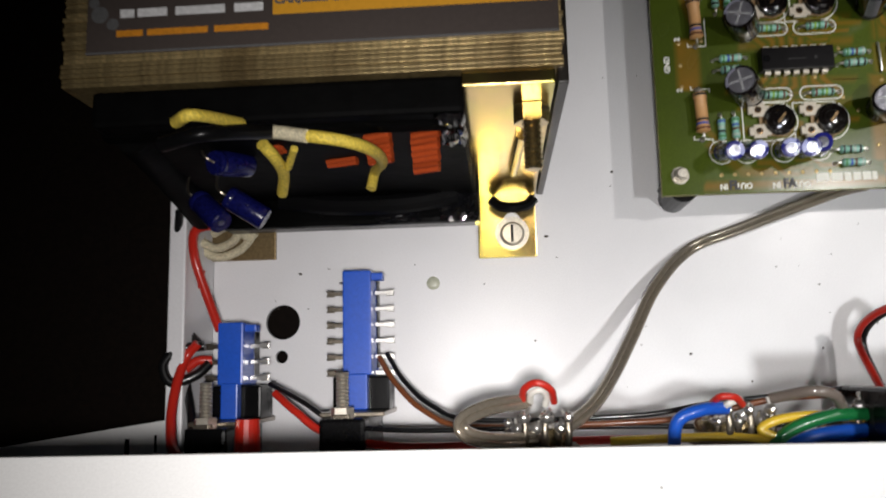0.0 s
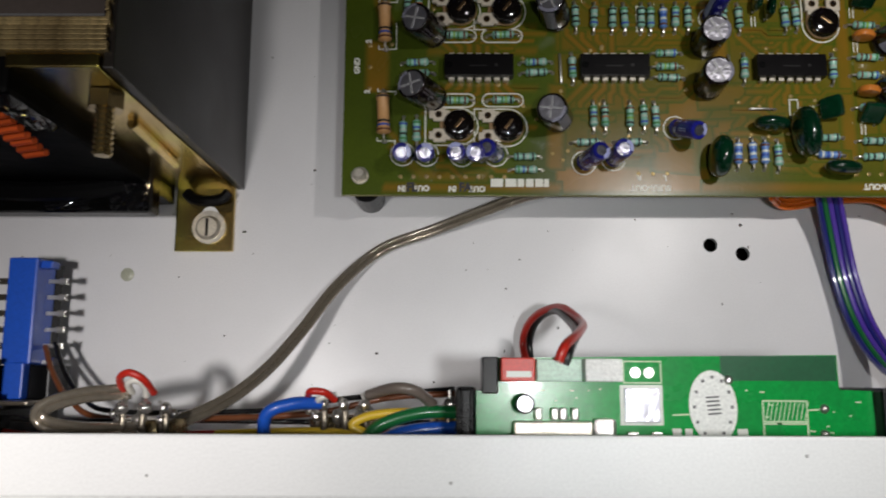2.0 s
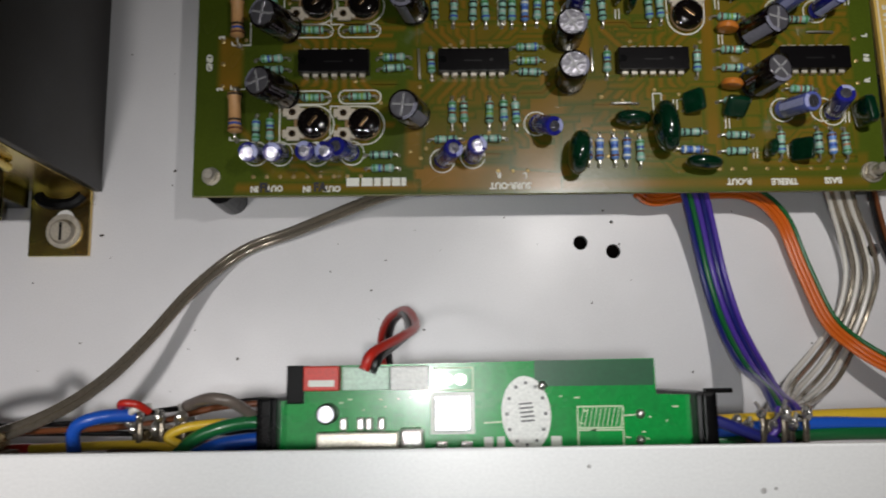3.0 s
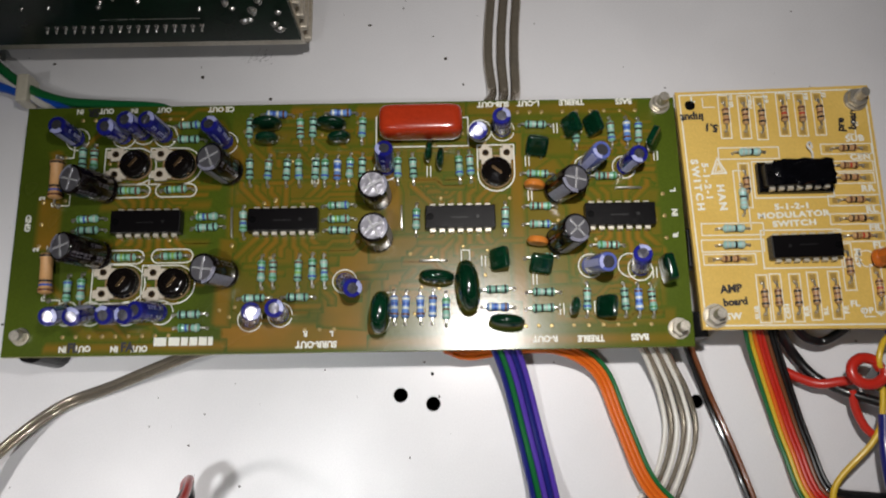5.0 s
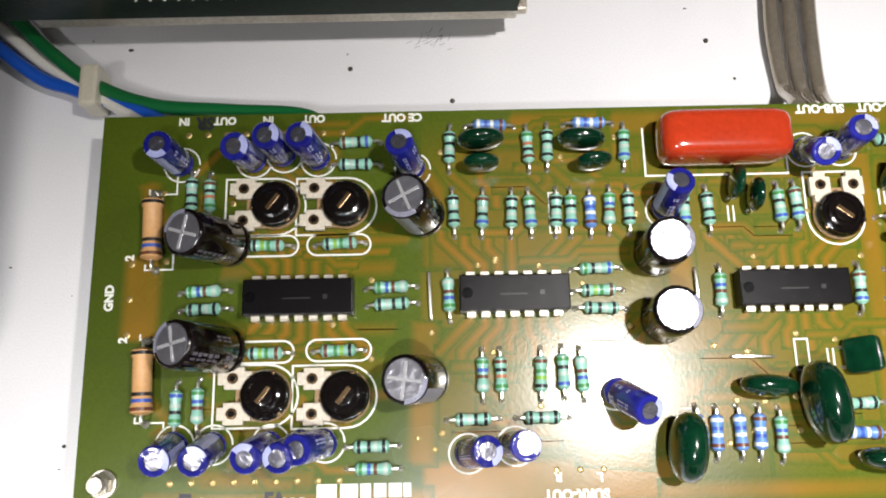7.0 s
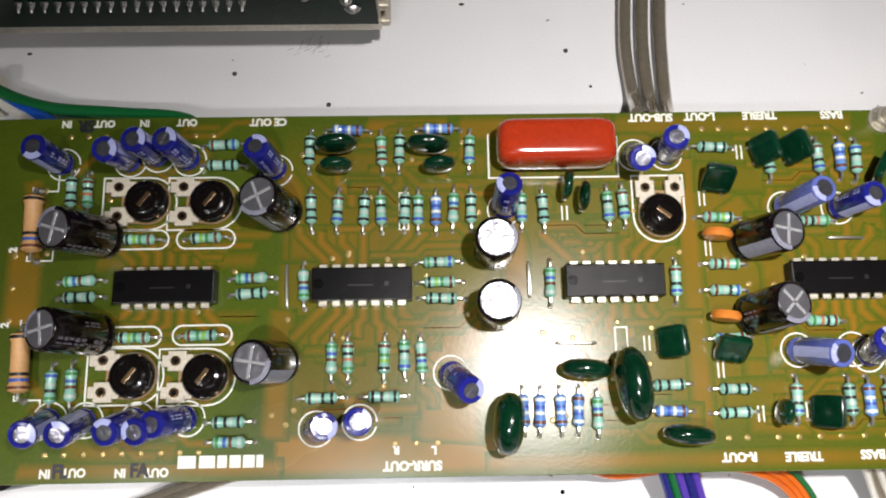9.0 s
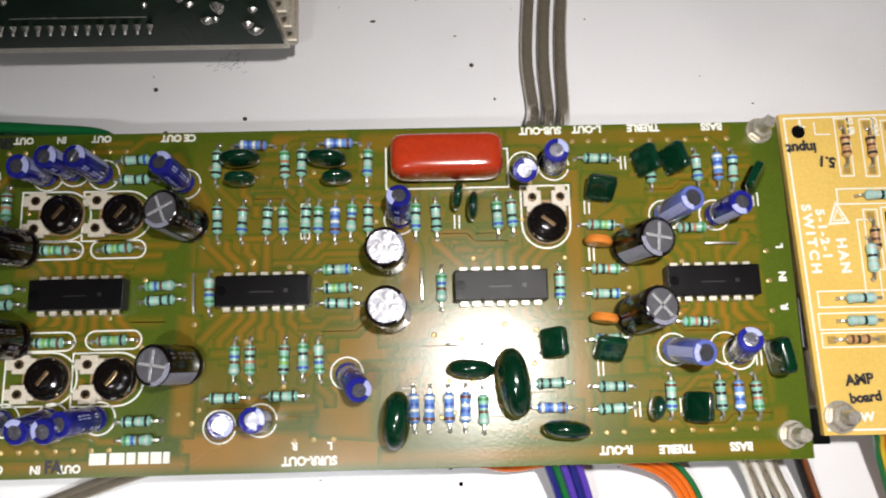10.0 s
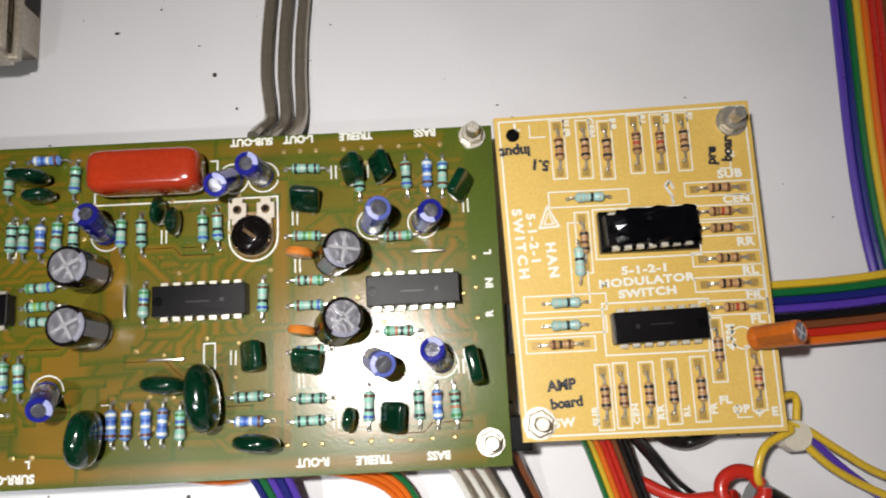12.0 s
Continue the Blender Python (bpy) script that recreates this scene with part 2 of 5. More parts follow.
def lathe(profile, seg=16, bm=None, m=None):
    """A body of revolution about z from (radius, height) pairs, closed at both ends."""
    bm = bm or bmesh.new()
    rings = []
    for r, h in profile:
        ring = [bm.verts.new((r * math.cos(2 * math.pi * k / seg), r * math.sin(2 * math.pi * k / seg), h)) for k in range(seg)]
        rings.append(ring)
    for a, b in zip(rings, rings[1:]):
        for k in range(seg):
            bm.faces.new((a[k], a[(k + 1) % seg], b[(k + 1) % seg], b[k]))
    bm.faces.new(rings[0][::-1])
    bm.faces.new(rings[-1])
    if m:
        bmesh.ops.transform(bm, matrix=m, verts=[v for ring in rings for v in ring])
    return bm


def rod(a, b, r, seg=10, bm=None):
    a, b = Vector(a), Vector(b)
    m = Matrix.Translation(a) @ (b - a).to_track_quat("Z", "Y").to_matrix().to_4x4()
    return lathe([(r, 0), (r, (b - a).length)], seg, bm, m)


def smooth_line(points, steps=8):
    """A Catmull-Rom line through the points."""
    p = [Vector(q) for q in points]
    p = [2 * p[0] - p[1]] + p + [2 * p[-1] - p[-2]]
    out = []
    for k in range(1, len(p) - 2):
        for s in range(steps):
            u = s / steps
            a, b, c, d = p[k - 1], p[k], p[k + 1], p[k + 2]
            out.append(0.5 * (2 * b + (c - a) * u + (2 * a - 5 * b + 4 * c - d) * u * u + (3 * b - a - 3 * c + d) * u ** 3))
    return out + [p[-2]]


def tube(points, r, seg=8, steps=8, bm=None, flat=1.0, side=0.0):
    """A wire along the points; side shifts it sideways in the plane of the floor, flat squeezes it upward."""
    bm = bm or bmesh.new()
    line = smooth_line(points, steps)
    rings = []
    last = Vector((1, 0, 0))
    for k, q in enumerate(line):
        d = (line[min(k + 1, len(line) - 1)] - line[max(k - 1, 0)]).normalized()
        across = d.cross(Vector((0, 0, 1)))
        if across.length < 0.2:
            across = last - d * last.dot(d)
        across.normalize()
        if across.dot(last) < 0 and k:
            across = -across
        last = across
        up = across.cross(d).normalized()
        c = q + across * side
        rings.append([bm.verts.new(c + across * r * math.cos(2 * math.pi * j / seg) + up * r * flat * math.sin(2 * math.pi * j / seg)) for j in range(seg)])
    for a, b in zip(rings, rings[1:]):
        for j in range(seg):
            bm.faces.new((a[j], a[(j + 1) % seg], b[(j + 1) % seg], b[j]))
    bm.faces.new(rings[0][::-1])
    bm.faces.new(rings[-1])
    return bm


def strip(bm, points, width, z, closed=False):
    """A flat printed line on a board."""
    pts = [Vector((x, y, z)) for x, y in points]
    n = len(pts)
    left, right = [], []
    for k, q in enumerate(pts):
        a = pts[k - 1] if (k or closed) else None
        b = pts[(k + 1) % n] if (k < n - 1 or closed) else None
        d1 = (q - a).normalized() if a else (b - q).normalized()
        d2 = (b - q).normalized() if b else d1
        d = (d1 + d2).normalized() if (d1 + d2).length > 1e-6 else d1
        side = Vector((-d.y, d.x, 0)) * (width / 2 / max(0.5, d.dot(d1)))
        left.append(bm.verts.new(q + side))
        right.append(bm.verts.new(q - side))
    for k in range(n if closed else n - 1):
        j = (k + 1) % n
        bm.faces.new((left[k], right[k], right[j], left[j]))


def outline(parent, points, width, z, closed=False):
    bm = bmesh.new()
    strip(bm, points, width, z, closed)
    return part("printed_outline", bm, M_SILK, parent)


def arc(cx, cy, r, a0, a1, n=14):
    return [(cx + r * math.cos(radians(a0 + (a1 - a0) * k / n)), cy + r * math.sin(radians(a0 + (a1 - a0) * k / n))) for k in range(n + 1)]


def rect(x0, y0, x1, y1):
    return [(x0, y0), (x1, y0), (x1, y1), (x0, y1)]


def lettering(text, x, y, z, size, parent, mat, turn=0.0, stretch=1.0, name="lettering", spacing=1.0):
    """Words centred at a place, flat on a board, made of the built-in font."""
    cu = bpy.data.curves.new(name, "FONT")
    cu.body, cu.size, cu.align_x, cu.align_y, cu.offset = text, size * MM, "CENTER", "CENTER", 0.05 * size * MM
    cu.resolution_u, cu.space_character = 3, spacing
    tmp = bpy.data.objects.new(name, cu)
    scene.collection.objects.link(tmp)
    me = bpy.data.meshes.new_from_object(tmp)
    bpy.data.objects.remove(tmp)
    bpy.data.curves.remove(cu)
    me.materials.append(mat)
    return placed(name, me, parent, at(x, y, z, turn) @ Matrix.Diagonal((stretch, 1, 1, 1)))


def bars(spans, y, z, height, parent, mat, name="print_bar"):
    """Writing that is not spelled out: plain bars from x0 to x1."""
    bm = bmesh.new()
    for x0, x1 in spans:
        bm.faces.new([bm.verts.new((x, v, z)) for x, v in rect(x0, y - height / 2, x1, y + height / 2)])
    return part(name, bm, mat, parent)

def crumple(corner, along, across, deep, seed):
    """A creased patch of tape spanned by two edges, bulging to the side they face."""
    dice = random.Random(seed)
    corner, along, across = Vector(corner), Vector(along), Vector(across)
    out = along.cross(across).normalized()
    bm = bmesh.new()
    n = 9
    grid = [[bm.verts.new(corner + along * (i / n + dice.uniform(-0.04, 0.04)) + across * (k / n + dice.uniform(-0.04, 0.04)) + out * (dice.uniform(0.15, deep) if 0 < i < n and 0 < k < n else 0.02)) for k in range(n + 1)] for i in range(n + 1)]
    for i in range(n):
        for k in range(n):
            bm.faces.new((grid[i][k], grid[i + 1][k], grid[i + 1][k + 1], grid[i][k + 1]))
    bmesh.ops.solidify(bm, geom=bm.faces[:], thickness=0.1)
    return bm


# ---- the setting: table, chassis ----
tagged(part("table", box(-700, -500, -40, 700, 600, -16, 2), M_TABLE), "dark brown wooden table top under the chassis, blackened for the light's falloff", "table", kind="structure")


def plate_with_holes(name, x0, y0, x1, y1, z0, z1, holes, mat):
    """A sheet with round holes through it, cut out of a grid of strips round each hole."""
    bm = box(x0, y0, z0, x1, y1, z1)
    ob = part(name, bm, mat)
    for k, (x, y, r) in enumerate(holes):
        cut = lathe([(r, z0 - 3), (r, z1 + 3)], 28, None, Matrix.Translation((x, y, 0)))
        tool = new("cutter", to_mesh("cutter", cut, mat))
        mod = ob.modifiers.new("hole", "BOOLEAN")
        mod.object, mod.operation, mod.solver = tool, "DIFFERENCE", "EXACT"
    bpy.context.view_layer.update()
    done = bpy.data.meshes.new_from_object(ob.evaluated_get(bpy.context.evaluated_depsgraph_get()))
    for mod in list(ob.modifiers):
        tool = mod.object
        ob.modifiers.remove(mod)
        bpy.data.objects.remove(tool)
    ob.data = done
    return ob


HOLES = [(-110.6, -30.6, 5.2), (-110.9, -40.9, 1.9), (106.9, -10.9, 2.1), (116.3, -13.5, 2.1), (192.0, -14.0, 2.0), (116.1, -4.9, 0.5)]
floor_ob = plate_with_holes("floor", -132, -70, 340, 210, -1.5, 0, HOLES, M_FLOOR)
tagged(floor_ob, "light grey painted sheet steel chassis floor with drilled holes", "chassis floor", kind="structure")
tagged(part("wall_left", box(-137, -68, -8, -132.2, 210, 22, 0.5), M_FLOOR), "low grey painted side wall of the chassis", "chassis wall", kind="structure")
tagged(part("wall_right", box(340.2, -70, -8, 343, 210, 60, 0.5), M_FLOOR), "grey painted side wall of the chassis", "chassis wall", kind="structure")
tagged(part("wall_back", box(-137, 210.2, -8, 343, 213, 60, 0.5), M_FLOOR), "grey painted back wall of the chassis", "chassis wall", kind="structure")
front = thing("front_panel", 60, -70, 0, "white painted steel front panel with folded top edge", "front panel", kind="structure")
part("panel", box(-290, -71.3, -12, 345, -69.7, 97), M_WHITE, front)
lip = box(-290, -69.6, 96.4, 345, -59.3, 98, 0.5)
part("folded_lip", lip, M_WHITE, front, "white folded lip")
speck = bmesh.new()
for x, y, r in ((88.5, -62.4, 0.35), (116, -66.5, 0.5), (118, -66.2, 0.3), (30, -67, 0.3), (-60, -63, 0.25), (-20, -66, 0.3)):
    lathe([(r, 98.0), (r * 0.6, 98.12)], 7, speck, Matrix.Translation((x, y, 0)))
part("paint_chip", speck, material("chip", (0.42, 0.41, 0.40), 0.6), front)
# the panel's lower ear beyond the side wall
bm = bmesh.new()
quad = ((-225, -69.6), (-137.3, -69.6), (-137.3, -57.5))
top = [bm.verts.new((x, y, -0.5)) for x, y in quad]
under = [bm.verts.new((x, y, -2.5)) for x, y in quad]
bm.faces.new(top)
bm.faces.new(under[::-1])
for k in range(3):
    bm.faces.new((top[k], under[k], under[(k + 1) % 3], top[(k + 1) % 3]))
part("corner_gusset", bm, M_WHITE, front, "white painted corner gusset")
for x, y, w in ((-149.5, -65.5, 0.8), (-158.5, -66.5, 1.4)):
    part("slot", box(x, y - 2.5, -0.4, x + w, y + 2.5, -0.3), M_BLACK, front)

# specks and dirt on the floor
random.seed(4)
dirt = bmesh.new()
for k in range(170):
    x, y = random.uniform(-130, 270), random.uniform(-56, 118)
    r = random.choice((0.12, 0.15, 0.2, 0.25, 0.4))
    lathe([(r, 0.0), (r * 0.5, r * 0.5)], 6, dirt, Matrix.Translation((x, y, 0.02)) @ Matrix.Diagonal((random.uniform(0.6, 2.2), 1, 1, 1)))
for x, y, r in ((121.6, 94.8, 0.0), (44.2, 89.8, 0.0), (66.1, 81.9, 0.0), (47.1, 78.6, 0.0)):
    lathe([(0.6, 0.0), (0.4, 0.4)], 7, dirt, Matrix.Translation((x, y, 0.02)))
tagged(part("dirt_specks", dirt, material("grit", (0.05, 0.04, 0.03), 0.8)), "dark specks of grit on the grey floor", "grit", kind="stuff")
smear = bmesh.new()
random.seed(9)
sx, sy, _ = (61.4, 95.7, 0.0)
for k in range(26):
    x, y = sx + random.gauss(0, 2.4), sy + random.gauss(0, 1.4)
    a = random.uniform(0.2, 1.4)
    strip(smear, [(x, y), (x + random.uniform(0.6, 2.2) * math.cos(a), y + random.uniform(0.6, 2.2) * math.sin(a))], 0.12, 0.03)
tagged(part("pencil_smear", smear, material("graphite", (0.30, 0.30, 0.31), 0.5)), "grey scuff marks on the painted floor", "scuff", kind="stuff")
spot_x, spot_y, _ = (-65.1, -20.2, 0.0)
tagged(part("glue_spot", lathe([(2.0, 0), (1.7, 0.25), (0.8, 0.35)], 14, None, Matrix.Translation((spot_x, spot_y, 0.01))), material("old_glue", (0.45, 0.46, 0.36), 0.3), smooth=True), "dried yellowish glue spot on the floor", "glue spot")

# ---- kits: small electronic parts, each built once ----
TOP = 18.3


def kit_resistor(body_mat, bands, length=6.2, r=1.1, reach=4.6):
    """A resistor along x on its two bent leads: body, four rings, two leads."""
    h = length / 2
    body = lathe([(r * 0.45, -h), (r, -h + 0.5), (r, -h + 1.5), (r * 0.86, -h + 1.9), (r * 0.86, h - 1.9), (r, h - 1.5), (r, h - 0.5), (r * 0.45, h)], 12, None, Matrix.Rotation(math.pi / 2, 4, "Y"))
    kit = [("resistor", to_mesh("resistor", body, body_mat, True))]
    places = [-h + 1.0, -h + 2.4, -h + 3.5, h - 1.0]
    for x, colour in zip(places, bands):
        rr = r * (1.02 if abs(abs(x) - h + 1.0) < 0.01 else 0.90)
        kit.append(("colour_ring", to_mesh("colour_ring", lathe([(rr, x - 0.3), (rr, x + 0.3)], 12, None, Matrix.Rotation(math.pi / 2, 4, "Y")), M_BAND[colour], True)))
    for s in (-1, 1):
        lead = tube([(s * (h - 0.3), 0, 0), (s * (reach - 0.5), 0, 0), (s * reach, 0, -0.5), (s * reach, 0, -r - 0.6)], 0.3, 6, 3)
        lathe([(0.75, -r - 0.25), (0.35, -r + 0.15)], 8, lead, Matrix.Translation((s * reach, 0, 0)))
        kit.append(("lead", to_mesh("lead", lead, M_TIN, True)))
    return kit


def kit_can(sleeve, name, r, h, print_mat=None, open_top=0.66):
    """An electrolytic capacitor standing on z = 0: sleeve, scored metal top, printed stripe, crimp ring."""
    body = lathe([(r * 0.90, 0), (r, 0.5), (r, 1.4), (r * 0.93, 1.8), (r, 2.2), (r, h - 0.45), (r * 0.97, h - 0.12), (r * 0.90, h + 0.06), (r * (open_top + 0.04), h + 0.10), (r * open_top, h - 0.15)], 20)
    print_mat = print_mat or M_STRIPE
    lid = lathe([(r * open_top, h - 0.20), (r * open_top * 0.97, h + 0.02), (r * open_top * 0.4, h + 0.05)], 20)
    score = bmesh.new()
    for a in (35, 125):
        cross = bmesh.ops.create_cube(score, size=1)["verts"]
        turn = Matrix.Rotation(radians(a), 4, "Z")
        for v in cross:
            v.co = turn @ Vector((v.co.x * r * open_top * 1.7, v.co.y * (0.13 if open_top > 0.7 else 0.06) * r, h + 0.05 + v.co.z * 0.10))
    line = bmesh.new()
    n = 5
    cols = []
    for k in range(n + 1):
        a = radians(-22 + 44 * k / n)
        cols.append([line.verts.new(((r + 0.03) * math.cos(a), (r + 0.03) * math.sin(a), z)) for z in (2.3, h - 0.5)])
    for a, b in zip(cols, cols[1:]):
        line.faces.new((a[0], b[0], b[1], a[1]))
    # the stripe's end folded over the rim
    fold = bmesh.new()
    edge = []
    for k in range(n + 3):
        a = radians(-46 + 92 * k / (n + 2))
        edge.append([fold.verts.new((q * math.cos(a), q * math.sin(a), z)) for q, z in ((r * 0.975, h - 0.12), (r * 0.94, h + 0.05), (r * open_top * 0.93, h + 0.16))])
    for a, b in zip(edge, edge[1:]):
        for k in (0, 1):
            fold.faces.new((a[k], b[k], b[k + 1], a[k + 1]))
    # rows of small printed characters round the sleeve
    dice = random.Random(int(r * 100))
    marks = bmesh.new()
    for row in range(5):
        a0, z0 = 60 + row * 52, 3.0
        tall = 13 if row % 2 else 20
        while z0 < h - 2.0:
            z1 = z0 + dice.uniform(0.5, 1.1)
            if dice.random() < 0.78:
                for u in ((a0, a0 + tall * 0.28), (a0 + tall * dice.uniform(0.45, 0.7), a0 + tall)):
                    marks.faces.new([marks.verts.new(((r + 0.03) * math.cos(radians(a)), (r + 0.03) * math.sin(radians(a)), z)) for a, z in ((u[0], z0), (u[1], z0), (u[1], z1), (u[0], z1))])
            z0 = z1 + dice.uniform(0.2, 0.5)
    mark_mat = M_DULLMARK if print_mat is M_DULLSTRIPE else print_mat
    return [(name, to_mesh(name, body, sleeve, True)), ("metal_top", to_mesh("metal_top", lid, M_ALU if r > 3 else M_SMALLTOP)), ("score_mark", to_mesh("score_mark", score, M_SCORE if open_top > 0.7 else M_SMALLTOP)), ("printed_stripe", to_mesh("printed_stripe", line, print_mat, True)), ("stripe_fold", to_mesh("stripe_fold", fold, print_mat, True)), ("print_mark", to_mesh("print_mark", marks, mark_mat))]


def kit_ic(body_mat=None):
    """A fourteen-pin package along x: body with a notch and dot, and each pin."""
    body = box(-9.65, -3.2, 0.6, 9.65, 3.2, 4.0, 0.25)
    kit = [("chip", to_mesh("chip", body, body_mat or M_IC))]
    kit.append(("notch", to_mesh("notch", lathe([(1.0, 4.0), (1.0, 4.03)], 12, None, Matrix.Translation((-8.3, 0, 0))), M_BLACK)))
    kit.append(("marking", to_mesh("marking", box(-2.6, -0.45, 4.0, 2.2, -0.2, 4.02, 0, box(4.4, -0.5, 4.0, 5.2, 0.3, 4.02)), material("laser_mark", (0.0065, 0.0065, 0.0065), 0.42))))
    for s in (-1, 1):
        for k in range(7):
            x = -7.62 + 2.54 * k
            pin = box(x - 0.75, s * 3.1 - 0.1, 2.0, x + 0.75, s * 3.9, 2.3)
            box(x - 0.75, s * 3.9 - 0.14, 1.0, x + 0.75, s * 3.9 + 0.14, 2.3, 0, pin)
            box(x - 0.28, s * 3.9 - 0.14, -0.2, x + 0.28, s * 3.9 + 0.14, 1.0, 0, pin)
            kit.append(("pin", to_mesh("pin", pin, M_PIN)))
    return kit


def kit_film(wide, tall, thick, square=False):
    """A dipped film capacitor standing on its edge along x: body and two leads."""
    bm = bmesh.new()
    bmesh.ops.create_uvsphere(bm, u_segments=18, v_segments=12, radius=1)
    p = 0.32 if square else 0.85
    for v in bm.verts:
        c = [math.copysign(abs(q) ** p, q) for q in v.co]
        v.co = Vector((c[0] * wide / 2, c[1] * thick / 2, tall / 2 + 1.2 + c[2] * tall / 2))
    kit = [("film_capacitor", to_mesh("film_capacitor", bm, M_FILM, True))]
    for s in (-1, 1):
        kit.append(("lead", to_mesh("lead", rod((s * wide * 0.28, 0, -0.3), (s * wide * 0.28, 0, 2.4), 0.3, 6), M_TIN)))
    return kit


def kit_trimmer():
    """An open carbon trimmer lying flat: brown plate, two notched pale lugs with eyelets, grooved glossy rotor with a slot."""
    plate = lathe([(4.5, 0.5), (4.6, 0.9), (4.4, 1.2)], 24)
    box(-5.2, -4.3, 0.5, 0.0, 4.3, 1.15, 0.1, plate)
    kit = [("trimmer", to_mesh("trimmer", plate, M_POTPLATE))]
    for y in (-3.0, 3.0):
        lug = box(-8.2, y - 1.1, 0.9, -7.0, y + 1.1, 1.9, 0.15)
        box(-7.1, y - 1.9, 0.9, -3.6, y + 1.9, 1.9, 0.2, lug)
        box(-3.7, y - 1.2, 0.9, -2.4, y + 1.2, 1.8, 0.15, lug)
        kit.append(("lug", to_mesh("lug", lug, M_POTBASE)))
        kit.append(("eyelet", to_mesh("eyelet", lathe([(1.0, 1.88), (0.95, 2.1), (0.6, 2.12), (0.5, 1.94)], 14, None, Matrix.Translation((-5.6, y, 0))), M_BRASS, True)))
        kit.append(("eyelet_hole", to_mesh("eyelet_hole", lathe([(0.5, 1.95), (0.5, 1.99)], 12, None, Matrix.Translation((-5.6, y, 0))), M_BLACK)))
    kit.append(("carbon_track", to_mesh("carbon_track", lathe([(4.3, 1.2), (4.35, 2.0), (4.1, 2.4)], 28), M_ROTOR, True)))
    grooves = [(4.0, 2.3), (3.95, 2.9), (3.5, 3.15), (3.3, 2.85), (3.0, 2.85), (2.85, 3.3), (2.4, 3.45), (2.2, 3.1), (1.9, 3.1), (1.75, 3.5), (1.0, 3.6)]
    kit.append(("rotor", to_mesh("rotor", lathe(grooves, 28), M_ROTOR, True)))
    wiper = box(-0.42, -1.7, 3.5, 0.42, 1.7, 3.85, 0.12)
    bmesh.ops.rotate(wiper, cent=(0, 0, 0), matrix=Matrix.Rotation(radians(-38), 3, "Z"), verts=wiper.verts)
    kit.append(("wiper", to_mesh("wiper", wiper, M_BRASS)))
    for a in (70, 190, 310):
        kit.append(("contact_dimple", to_mesh("contact_dimple", lathe([(0.45, 2.4), (0.35, 2.65), (0.1, 2.75)], 9, None, Matrix.Rotation(radians(a), 4, "Z") @ Matrix.Translation((4.0, 0, 0))), M_BRASS, True)))
    return kit


def kit_ceramic():
    bm = lathe([(0.6, -1.1), (2.6, -0.8), (3.0, 0), (2.6, 0.8), (0.6, 1.1)], 18, None, Matrix.Translation((0, 0, 4.0)) @ Matrix.Rotation(math.pi / 2, 4, "X"))
    return [("ceramic_capacitor", to_mesh("ceramic_capacitor", bm, M_ORANGE, True)), ("lead", to_mesh("lead", rod((-1.4, 0, -0.2), (-1.4, 0, 2.4), 0.3, 6), M_TIN)), ("lead", to_mesh("lead", rod((1.4, 0, -0.2), (1.4, 0, 2.4), 0.3, 6), M_TIN))]


def kit_screw(r=2.9, rise=3.5):
    """A hexagon nut on a threaded screw end with its washer."""
    washer = lathe([(r * 1.25, 0), (r * 1.25, 0.6)], 20)
    nut = lathe([(r * 0.95, 0.6), (r * 1.05, 0.9), (r * 1.05, 2.2), (r * 0.95, 2.5)], 6)
    thread = lathe([(1.45 - 0.15 * (k % 2), 2.4 + k * (rise - 1.0) / 8) for k in range(10)], 12)
    return [("washer", to_mesh("washer", washer, M_STEEL)), ("nut", to_mesh("nut", nut, M_STEEL)), ("screw_end", to_mesh("screw_end", thread, M_STEEL))]


def place(kit, parent, m, label=""):
    main = placed(kit[0][0], kit[0][1], parent, m, label)
    for name, me in kit[1:]:
        placed(name, me, main)
    return main


K_RES = [kit_resistor(M_TEAL, b) for b in (("green", "blue", "brown", "pale"), ("black", "lime", "green", "brown"), ("blue", "black", "pale", "brown"), ("black", "pale", "black", "black"), ("brown", "black", "sienna", "green"), ("green", "black", "pale", "blue"))]
K_BRES = kit_resistor(M_BLUERES, ("white", "blue", "white", "brown"))
K_TANRES = kit_resistor(M_TAN, ("brown", "blue", "black", "black"), 11.5, 1.95, 7.2)
K_SAND = [kit_resistor(M_SAND, b, 5.2, 0.95, 4.3) for b in (("brown", "black", "sienna", "brown"), ("brown", "red", "black", "brown"), ("black", "brown", "sienna", "black"))]
K_CYAN = kit_resistor(material("resistor_cyan", (0.34, 0.58, 0.55), 0.3, 0, 0.1, 600, 0.05, 0.3, spread=0.08), ("pale", "pale", "black", "pale"))
K_BLUE = kit_can(M_BLUECAN, "electrolytic_capacitor", 2.55, 11, None, 0.58)
K_PALE = kit_can(M_PALECAN, "electrolytic_capacitor", 2.6, 12.5)
K_BLACK = kit_can(M_BLACKCAN, "electrolytic_capacitor", 4.1, 12, M_DULLSTRIPE, 0.84)
K_TALL = kit_can(M_BLACKCAN, "electrolytic_capacitor", 4.1, 13.8, M_DULLSTRIPE, 0.84)
K_IC, K_TRIM, K_CERAMIC, K_NUT = kit_ic(), kit_trimmer(), kit_ceramic(), kit_screw()

